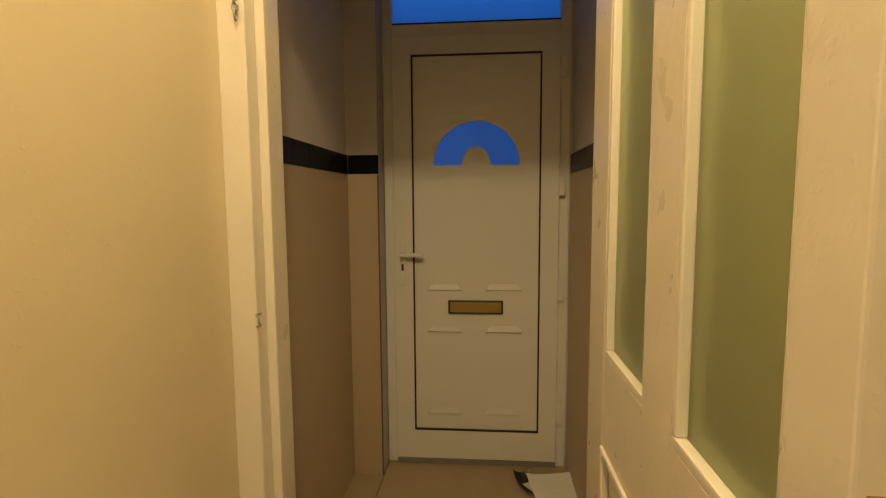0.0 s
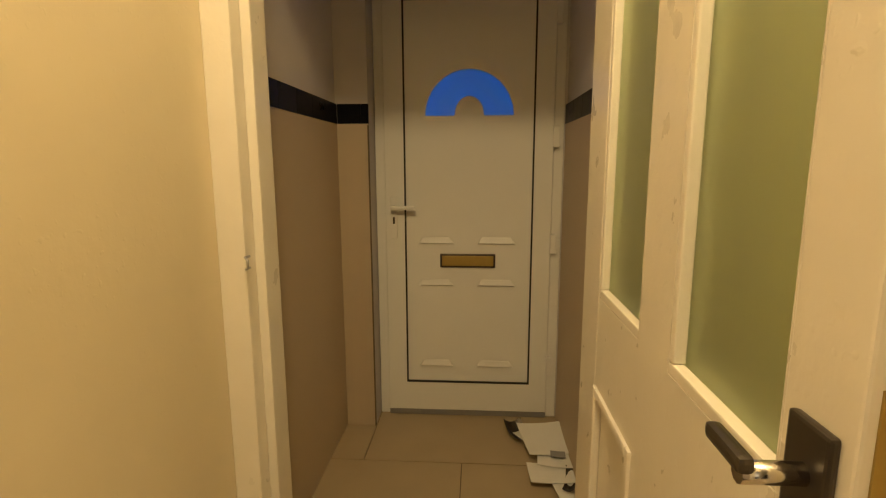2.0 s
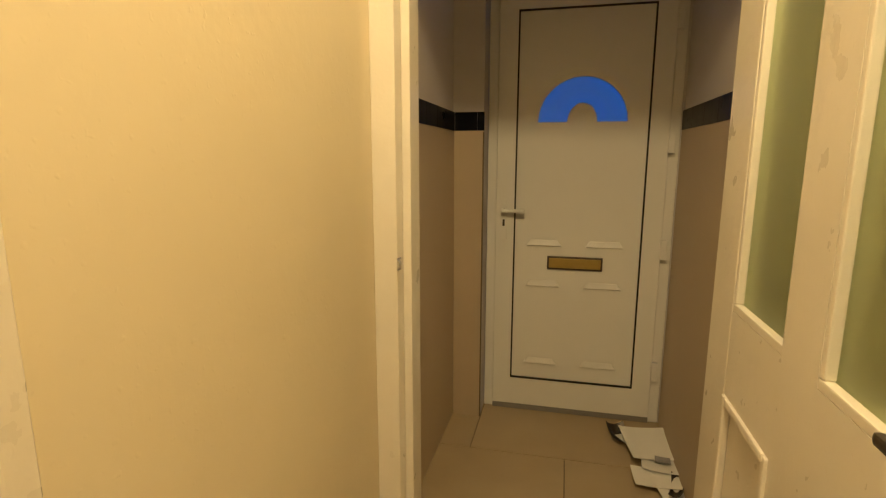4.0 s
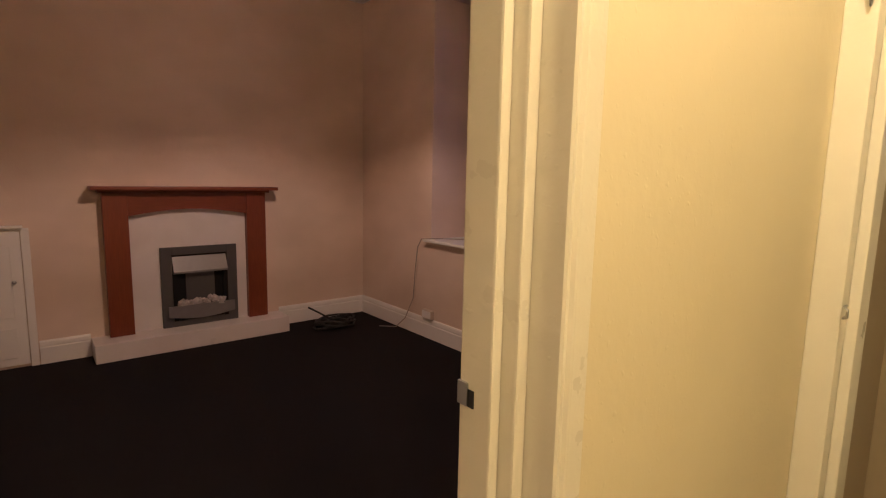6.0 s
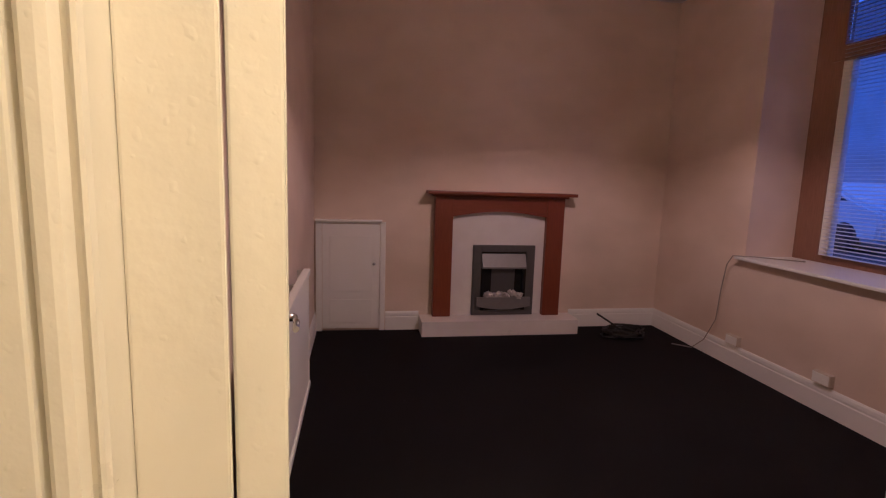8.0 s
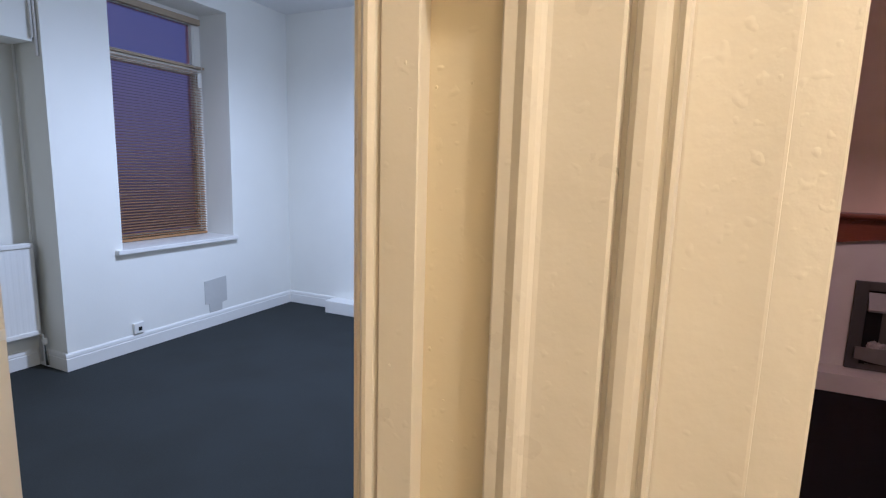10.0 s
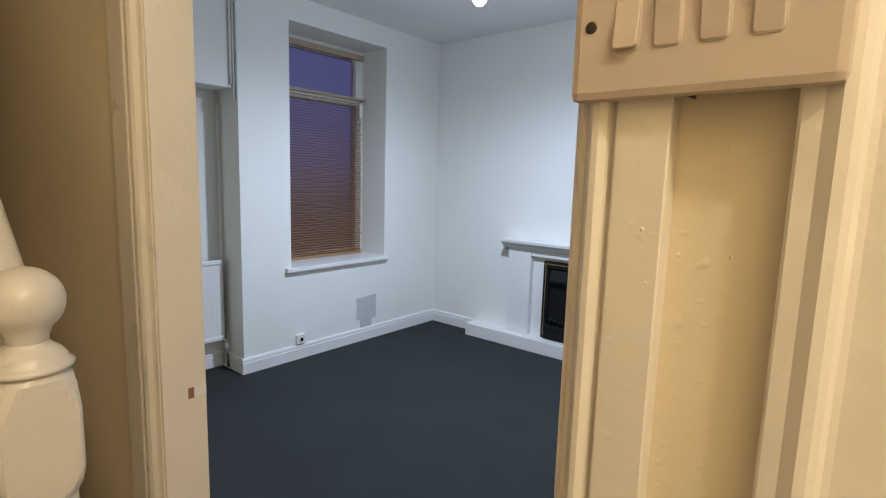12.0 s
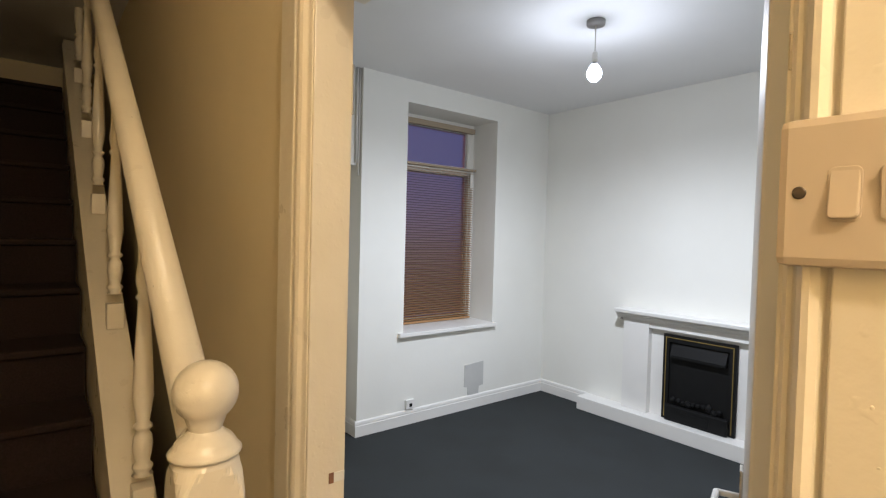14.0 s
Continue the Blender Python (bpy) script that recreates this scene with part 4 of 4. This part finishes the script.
def front_window():
    y0, y1 = 4.50, 4.56
    w = tagged(new("window_front"), "brown wooden sash window with a top light", "window", kind="structure")
    w.location = ((WX0 + WX1) / 2, y0, WZ0)
    part("window_sill", boxes((WX0 - 0.045, WX1 + 0.04, FRONT_N - 0.055, y0 + 0.02, WZ0 - 0.008, WZ0 + 0.014), bevel=0.006), TRIM, w)
    zb, zt, tr = WZ0 + 0.014, WZ1, 2.135
    part("window_frame", boxes((WX0, WX0 + 0.20, y0, y1, zb, zt), (WX1 - 0.17, WX1, y0, y1, zb, zt), (WX0 + 0.20, WX1 - 0.17, y0, y1, zb, zb + 0.05),
                               (WX0 + 0.20, WX1 - 0.17, y0, y1, zt - 0.08, zt)), BROWN_FRAME, w)
    part("transom", boxes((WX0 + 0.13, WX1 - 0.13, y0 - 0.02, y1, tr, tr + 0.098), bevel=0.005), BROWN_FRAME, w)
    part("sash_lining", boxes((WX0 + 0.20, WX0 + 0.265, y0 + 0.01, y1, zb + 0.05, tr - 0.0005)), UPVC, w, "white inner sash")
    for a, b in ((zb + 0.051, tr - 0.001), (tr + 0.099, zt - 0.081)):
        p = part("pane", boxes((WX0 + 0.201, WX1 - 0.171, y0 + 0.03, y0 + 0.036, a, b)), CLEAR, w)
        p.visible_shadow = False
    bl = thing("window_blind", (-2.1, y0 - 0.03, zb), "pale slatted venetian blind half open in the window", "blind")
    part("head_rail", boxes((WX0 + 0.25, WX1 - 0.18, y0 - 0.045, y0 - 0.012, zt - 0.11, zt - 0.082)), WHITE_BLIND, bl)
    bm = boxes((WX0 + 0.25, WX1 - 0.18, -0.0125, 0.0125, -0.0006, 0.0006))
    bmesh.ops.rotate(bm, verts=bm.verts, cent=(0, 0, 0), matrix=Matrix.Rotation(radians(8), 3, "X"))
    first = None
    z = zb + 0.06
    while z < zt - 0.12:
        if first is None:
            first = part("slat", bm, WHITE_BLIND, bl)
        else:
            ob = new("slat", first.data)
            ob.parent, ob.matrix_parent_inverse = bl, first.matrix_parent_inverse
        ob = first if z < zb + 0.061 else ob
        ob.location = (0, y0 - 0.030, z)
        z += 0.024


front_window()

solo("aerial_cable", tube([(-2.60, 4.36, 0.822), (-2.80, 4.14, 0.822), (-2.90, 4.055, 0.815), (-2.97, 4.07, 0.74), (-3.02, 4.085, 0.55), (-3.05, 4.09, 0.30), (-3.12, 4.06, 0.12), (-3.20, 4.02, 0.03), (-3.35, 3.95, 0.012)], 0.004, 8),
           GREY_CABLE, "thin grey cable hanging from the window sill", "cable")
rnd = random.Random(11)
for j in range(5):
    cx, cy, r = -3.62 + rnd.uniform(-0.05, 0.05), 3.66 + rnd.uniform(-0.05, 0.05), rnd.uniform(0.09, 0.2)
    pts = []
    for i in range(30):
        a = i * 0.42 + j
        rr = r * (1 + 0.18 * math.sin(i * 1.7 + j))
        pts.append((cx + rr * 0.8 * math.cos(a), cy + rr * math.sin(a), 0.010 + 0.006 * j + 0.012 * (1 + math.sin(i * 0.9 + j))))
    solo("cable_coil", tube(pts, 0.006, 7), CABLE, "loose coil of black cable heaped on the carpet", "cable", "heap of cables")
solo("cable_end", tube([(-3.60, 3.66, 0.04), (-3.68, 3.54, 0.12), (-3.72, 3.46, 0.17)], 0.008, 8), CABLE, "stiff black cable end sticking up from the heap", "cable")
solo("black_box", boxes((-3.70, -3.52, 3.58, 3.76, 0.0, 0.035), bevel=0.006), BLACK, "flat black box among the cables", "box")
for x, z in ((-2.86, 0.165), (-2.12, 0.175)):
    so = thing("skirting_socket", (x, FRONT_N, z), "small surface-mounted socket box above the skirting", "socket", "sockets of the front room")
    part("back_box", boxes((x - 0.06, x + 0.06, FRONT_N - 0.035, FRONT_N, z, z + 0.07), bevel=0.004), PLATE, so)
    part("face_plate", boxes((x - 0.055, x + 0.055, FRONT_N - 0.039, FRONT_N - 0.0355, z + 0.005, z + 0.065), bevel=0.001), TRIM, so)


# ---- back room ----
def back_fireplace():
    x = BACK_W
    t = thing("fireplace", (x, -0.76, 0), "white painted fire surround with a moulded mantel", "fireplace")
    part("hearth", boxes((x, x + 0.170, -1.80, 0.28, 0, 0.118), bevel=0.005), TRIM, t)
    part("leg", boxes((x, x + 0.075, -1.400, -1.165, 0.119, 0.900), bevel=0.003), TRIM, t)
    part("leg", boxes((x, x + 0.075, -0.355, -0.120, 0.119, 0.900), bevel=0.003), TRIM, t)
    part("frieze", boxes((x, x + 0.070, -1.1645, -0.3555, 0.845, 0.900), bevel=0.002), TRIM, t)
    part("back_panel", boxes((x, x + 0.020, -1.1645, -0.3555, 0.119, 0.8445)), TRIM, t)
    sec = [(0, 0), (0.085, 0), (0.092, 0.012), (0.105, 0.018), (0.110, 0.034), (0.124, 0.040), (0.130, 0.052), (0.150, 0.055), (0.154, 0.078), (0.150, 0.085), (0, 0.085)]
    part("mantel_shelf", sweep(sec, (x, -1.455, 0.9005), (0, 1.39, 0), (1, 0, 0), (0, 0, 1)), TRIM, t)
    f = thing("gas_fire", (x, -0.76, 0.119), "black inset fire with thin brass trim", "fire")
    y0, y1, z0, z1 = -1.045, -0.475, 0.1195, 0.815
    part("outer_frame", boxes((x + 0.021, x + 0.050, y0, y0 + 0.05, z0, z1), (x + 0.021, x + 0.050, y1 - 0.05, y1, z0, z1),
                              (x + 0.021, x + 0.050, y0 + 0.05, y1 - 0.05, z1 - 0.06, z1), bevel=0.002), BLACK, f)
    part("brass_trim", boxes((x + 0.050, x + 0.053, y0 + 0.020, y0 + 0.027, z0 + 0.02, z1 - 0.02), (x + 0.050, x + 0.053, y1 - 0.027, y1 - 0.020, z0 + 0.02, z1 - 0.02),
                             (x + 0.050, x + 0.053, y0 + 0.027, y1 - 0.027, z1 - 0.027, z1 - 0.020)), BRASS, f, "thin brass trim")
    part("firebox", boxes((x + 0.021, x + 0.028, y0 + 0.05, y1 - 0.05, z0, z1 - 0.06)), BLACK, f)
    part("canopy", plate([(x + 0.028, z1 - 0.06), (x + 0.075, z1 - 0.16), (x + 0.075, z1 - 0.18), (x + 0.028, z1 - 0.18)], "y", y0 + 0.07, y1 - 0.07), BLACK, f)
    part("fret", boxes((x + 0.045, x + 0.085, y0 + 0.04, y1 - 0.04, z0, z0 + 0.13), bevel=0.012), BLACK, f)
    r = random.Random(7)
    for i in range(10):
        bm = bmesh.new()
        bmesh.ops.create_icosphere(bm, subdivisions=1, radius=r.uniform(0.02, 0.035))
        for v in bm.verts:
            v.co *= r.uniform(0.75, 1.2)
        bmesh.ops.translate(bm, verts=bm.verts, vec=(x + 0.055, y0 + 0.10 + 0.04 * i, z0 + 0.15 + r.uniform(0, 0.03)))
        part("coal", bm, BLACK, f)
    part("control_flap", boxes((x + 0.085, x + 0.089, y0 + 0.18, y1 - 0.18, z0 + 0.03, z0 + 0.09)), BLACK, f)


back_fireplace()


def back_window():
    yo = -2.70
    w = tagged(new("window_back"), "white framed tall window with a top light", "window", kind="structure")
    w.location = ((VX0 + VX1) / 2, yo, VZ0)
    part("window_sill", boxes((VX0 - 0.022, VX1 + 0.055, yo + 0.0, BACK_S + 0.042, VZ0 - 0.032, VZ0 + 0.002), bevel=0.006), TRIM, w)
    y0, y1 = yo - 0.07, yo
    zb, zt = VZ0 + 0.002, VZ1
    part("window_frame", boxes((VX0, VX0 + 0.085, y0, y1, zb, zt), (VX1 - 0.085, VX1, y0, y1, zb, zt), (VX0 + 0.085, VX1 - 0.085, y0, y1, zb, zb + 0.06),
                               (VX0 + 0.085, VX1 - 0.085, y0, y1, zt - 0.09, zt)), UPVC, w)
    part("transom", boxes((VX0 + 0.0855, VX1 - 0.0855, y0, y1 + 0.01, 2.15, 2.235), bevel=0.004), UPVC, w)
    for a, b in ((zb + 0.061, 2.149), (2.236, zt - 0.091)):
        p = part("pane", boxes((VX0 + 0.086, VX1 - 0.086, y0 + 0.03, y0 + 0.036, a, b)), BACK_GLASS, w, "obscured glass pane")
        p.visible_shadow = False
    bl = thing("window_blind", (-2.48, yo + 0.02, zb), "tan wooden venetian blind lowered in the window", "blind")
    part("head_rail", boxes((VX0 + 0.03, VX1 - 0.01, yo + 0.004, yo + 0.050, zt - 0.090, zt - 0.042), bevel=0.004), BLIND_RAIL, bl)
    part("bottom_rail", boxes((VX0 + 0.035, VX1 - 0.01, yo + 0.012, yo + 0.046, zb + 0.004, zb + 0.024), bevel=0.004), BLIND, bl)
    part("stacked_slats", boxes((VX0 + 0.0, VX1 - 0.01, yo + 0.012, yo + 0.048, 2.205, 2.226), bevel=0.004), BLIND_RAIL, bl)
    bm = boxes((VX0 + 0.035, VX1 - 0.01, -0.0165, 0.0165, -0.0011, 0.0011))
    bmesh.ops.rotate(bm, verts=bm.verts, cent=(0, 0, 0), matrix=Matrix.Rotation(radians(-13), 3, "X"))
    first = None
    z = zb + 0.04
    while z < 2.19:
        if first is None:
            ob = first = part("slat", bm, BLIND, bl)
        else:
            ob = new("slat", first.data)
            ob.parent, ob.matrix_parent_inverse = bl, first.matrix_parent_inverse
        ob.location = (0, yo + 0.030, z)
        z += 0.0225
    for x in (VX0 + 0.10, VX0 + 0.035):
        part("cord", tube([(x, yo + 0.049, zb + 0.02), (x, yo + 0.049, zt - 0.10)], 0.0016, 6), TRIM, bl)
    part("pull_tag", boxes((VX0 + 0.045, VX0 + 0.085, yo + 0.052, yo + 0.058, 2.045, 2.165), bevel=0.002), PAPER, bl, "white plastic pull tag")


back_window()


def pendant():
    x, y, z = -2.116, -0.707, 2.537
    t = thing("pendant_lamp", (x, y, CEIL), "lit bare bulb on a white ceiling pendant", "ceiling lamp")
    part("ceiling_rose", lathe([(0.050, -0.028), (0.053, -0.020), (0.053, 0.0)], (x, y, CEIL), 24), GREY_PLASTIC, t)
    part("flex", tube([(x, y, CEIL - 0.028), (x, y, z + 0.115)], 0.0035, 8), TRIM, t)
    part("lamp_holder", lathe([(0.010, 0.125), (0.016, 0.118), (0.019, 0.075), (0.019, 0.052)][::-1], (x, y, z), 18), TRIM, t)
    part("bulb_base", lathe([(0.0390, 0.020), (0.0375, 0.028), (0.028, 0.044), (0.019, 0.056), (0.019, 0.062)], (x, y, z), 24), LAMP_PLASTIC, t)
    b = part("bulb", lathe([(0.002, -0.046), (0.020, -0.042), (0.037, -0.024), (0.043, 0.0), (0.038, 0.022), (0.022, 0.042), (0.018, 0.055)], (x, y, z), 24), BULB, t, "glowing white bulb")
    b.visible_shadow = False


pendant()
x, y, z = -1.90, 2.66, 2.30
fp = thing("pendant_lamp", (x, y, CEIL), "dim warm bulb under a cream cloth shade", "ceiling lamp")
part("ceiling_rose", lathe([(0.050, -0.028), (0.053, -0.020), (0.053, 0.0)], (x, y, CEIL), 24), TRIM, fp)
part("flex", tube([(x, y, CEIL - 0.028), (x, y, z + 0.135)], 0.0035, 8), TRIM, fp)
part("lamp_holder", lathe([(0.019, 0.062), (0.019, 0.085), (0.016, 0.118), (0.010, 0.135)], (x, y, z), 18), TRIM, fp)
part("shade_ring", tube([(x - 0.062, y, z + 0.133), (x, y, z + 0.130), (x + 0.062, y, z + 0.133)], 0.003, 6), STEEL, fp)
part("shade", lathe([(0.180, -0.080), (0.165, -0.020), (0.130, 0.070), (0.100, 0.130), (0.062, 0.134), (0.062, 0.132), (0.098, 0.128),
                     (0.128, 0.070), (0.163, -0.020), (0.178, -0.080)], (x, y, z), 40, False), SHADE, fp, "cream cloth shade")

radiator((-0.8, ALCOVE, 0.24), 1.16, 0.62, pose(-1.505, ALCOVE + 0.02, 0.236, 0, 0, 0), "white panel radiator in the alcove", "radiators")
solo("boiler_cupboard", boxes((-1.53, -0.60, ALCOVE, -2.42, 2.10, CEIL), bevel=0.004), WHITE_PAINT, "white boxed-in wall cupboard above the radiator", "cupboard")
for x, y, z0, z1 in ((-1.541, -2.407, 2.02, CEIL), (-1.519, -2.404, 2.12, CEIL)):
    solo("heating_pipe", tube([(x, y, z0), (x, y, z1)], 0.0085, 10), COPPER_PAINT, "white painted pipe running up the corner", "pipe", "heating pipes")
solo("heating_pipe", tube([(-1.530, -2.63, 0.03), (-1.530, -2.63, 2.10)], 0.0085, 10), COPPER_PAINT, "white painted pipe running up the alcove corner", "pipe", "heating pipes")
vv = thing("radiator_valve", (-1.515, -2.56, 0.12), "small white radiator valve near the carpet", "valve")
part("valve_body", tube([(-1.515, -2.57, 0.24), (-1.518, -2.56, 0.17), (-1.522, -2.55, 0.02)], 0.010), CHROME, vv)
part("valve_head", lathe([(0.014, 0), (0.017, 0.01), (0.016, 0.035), (0.010, 0.042)], (-1.518, -2.56, 0.165), 16), TRIM, vv)

so = thing("wall_socket", (-2.046, BACK_S, 0.17), "small white surface socket with a dark opening", "socket")
part("back_box", boxes((-2.085, -2.005, BACK_S, BACK_S + 0.024, 0.128, 0.206), bevel=0.004), TRIM, so)
part("jack", boxes((-2.063, -2.037, BACK_S + 0.024, BACK_S + 0.0265, 0.148, 0.176)), BLACK, so, "dark opening")
solo("plaster_patch", plate([(-2.655, 0.403), (-2.887, 0.418), (-2.889, 0.195), (-2.835, 0.190), (-2.832, 0.123), (-2.700, 0.123), (-2.698, 0.196), (-2.655, 0.205)], "y", BACK_S, BACK_S + 0.004),
     PATCH, "square grey patch of bare plaster", "patch")
solo("wall_hook", boxes((BACK_W, BACK_W + 0.012, -1.475, -1.457, 0.87, 0.91), bevel=0.003), GREY_PLASTIC, "small grey stub beside the mantel", "stub")


def back_leaf():
    m = pose(-0.118, 0.955, 0, 0, 0, 20.5)
    t = thing("room_door", (-0.12, 0.95, 0), "open white panelled door seen beyond the frame", "door")

    def put(bm):
        bm.transform(m)
        return bm
    w, th = 0.77, 0.044
    part("leaf", put(boxes((-w, 0, -th, 0, 0.012, 2.02), bevel=0.003)), TRIM, t)
    hp = part("handle_plate", put(boxes((-0.735, -0.695, -th - 0.007, -th, 0.93, 1.10), bevel=0.003)), CHROME, t)
    part("handle_neck", put(tube([(-0.715, -th - 0.006, 1.035), (-0.715, -th - 0.050, 1.035)], 0.007)), TRIM, hp)
    part("handle_lever", put(tube([(-0.715, -th - 0.050, 1.035), (-0.67, -th - 0.052, 1.035), (-0.63, -th - 0.046, 1.028)], 0.007)), TRIM, hp, "white lever")
    return t


back_leaf()

# ---- street outside ----
structure("ground", boxes((-60, 60, 4.80, 90, -0.10, 0.0)), ASPHALT, "dark wet street outside", "street")
structure("ground_yard", boxes((-60, 60, -60, -2.95, -0.45, -0.35)), ASPHALT, "dark back yard", "yard")
house = thing("terraced_house", (-8, 17, 0.0), "pale rendered terraced house across the street", "house")
part("wall", boxes((-26, 8, 16.0, 22, 0.001, 5.5)), RENDER_WALL, house)
part("roof", plate([(15.6, 5.5), (22.4, 5.5), (19, 7.9)], "x", -26.2, 8.2), SLATE, house)
for i in (0, 1, 5, 6, 7):
    for z in (0.7, 3.2):
        wn = part("window", boxes((-24 + i * 4, -22.8 + i * 4, 15.95, 16.0, z, z + 1.4)), UPVC, house)
        part("pane", boxes((-23.9 + i * 4, -22.9 + i * 4, 15.93, 15.949, z + 0.1, z + 1.3)), DARK_GLASS, wn)


def car(x, y):
    t = thing("parked_car", (x, y, 0.0), "white hatchback parked at the kerb", "car")
    pr = [(-2.0, 0.25), (-2.02, 0.65), (-1.85, 0.95), (-1.2, 1.02), (-0.55, 1.42), (0.75, 1.45), (1.55, 1.05), (2.0, 0.90), (2.05, 0.55), (2.0, 0.25)]
    bm = plate([(x + a, b) for a, b in pr], "y", y - 0.82, y + 0.82)
    bmesh.ops.bevel(bm, geom=bm.edges[:], offset=0.07, segments=2, affect="EDGES")
    part("body", bm, CAR_PAINT, t)
    gl = [(-1.05, 1.05), (-0.52, 1.36), (0.70, 1.39), (1.30, 1.06)]
    part("side_window", plate([(x + a, b) for a, b in gl], "y", y - 0.832, y + 0.832), DARK_GLASS, t)
    for a in (-1.25, 1.3):
        for s in (-0.84, 0.66):
            wl = lathe([(0.20, 0), (0.31, 0.02), (0.31, 0.16), (0.20, 0.18)], segments=20)
            bmesh.ops.rotate(wl, verts=wl.verts, cent=(0, 0, 0), matrix=Matrix.Rotation(radians(-90), 3, "X"))
            bmesh.ops.translate(wl, verts=wl.verts, vec=(x + a, y + s, 0.31))
            part("wheel", wl, RUBBER, t)


car(-10.08, 12.15)

solo("cable_stub", tube([(0.012, 1.040, 1.577), (0.014, 1.045, 1.573), (0.012, 1.050, 1.571)], 0.0016, 8), DARK_STEEL, "dark stub of cable under the switch plate", "cable")
# a bit of chrome stands in for the glint at this edge of the frame
part("edge_glint", boxes((0.002, 0.007, B_N - 0.003, B_N + 0.002, 1.708, 1.735), bevel=0.001), CHROME, back_frame, "chrome strip standing in for a glint on the worn frame edge")

# dried drips in the old gloss on the strip between the doorways
rnd = random.Random(23)
drip_wall = bpy.data.objects["wall_hall_west_3"]
for count, owner, x, y0, y1, mat in ((6, drip_wall, 0.0, 1.042, 1.106, HALL_PAINT), (3, front_frame, 0.012, 1.157, 1.193, GLOSS), (3, back_frame, 0.019, 1.008, 1.034, GLOSS)):
    for i in range(count):
        bm = bmesh.new()
        bmesh.ops.create_icosphere(bm, subdivisions=2, radius=rnd.uniform(0.0009, 0.0017))
        tall = rnd.uniform(0.8, 1.4)
        for v in bm.verts:
            v.co = (v.co.x * 0.35, v.co.y * rnd.uniform(0.92, 1.08), v.co.z * tall)
        bmesh.ops.translate(bm, verts=bm.verts, vec=(x, rnd.uniform(y0, y1), rnd.uniform(1.12, 1.55)))
        for face in bm.faces:
            face.smooth = True
        part("paint_drip", bm, mat, owner)
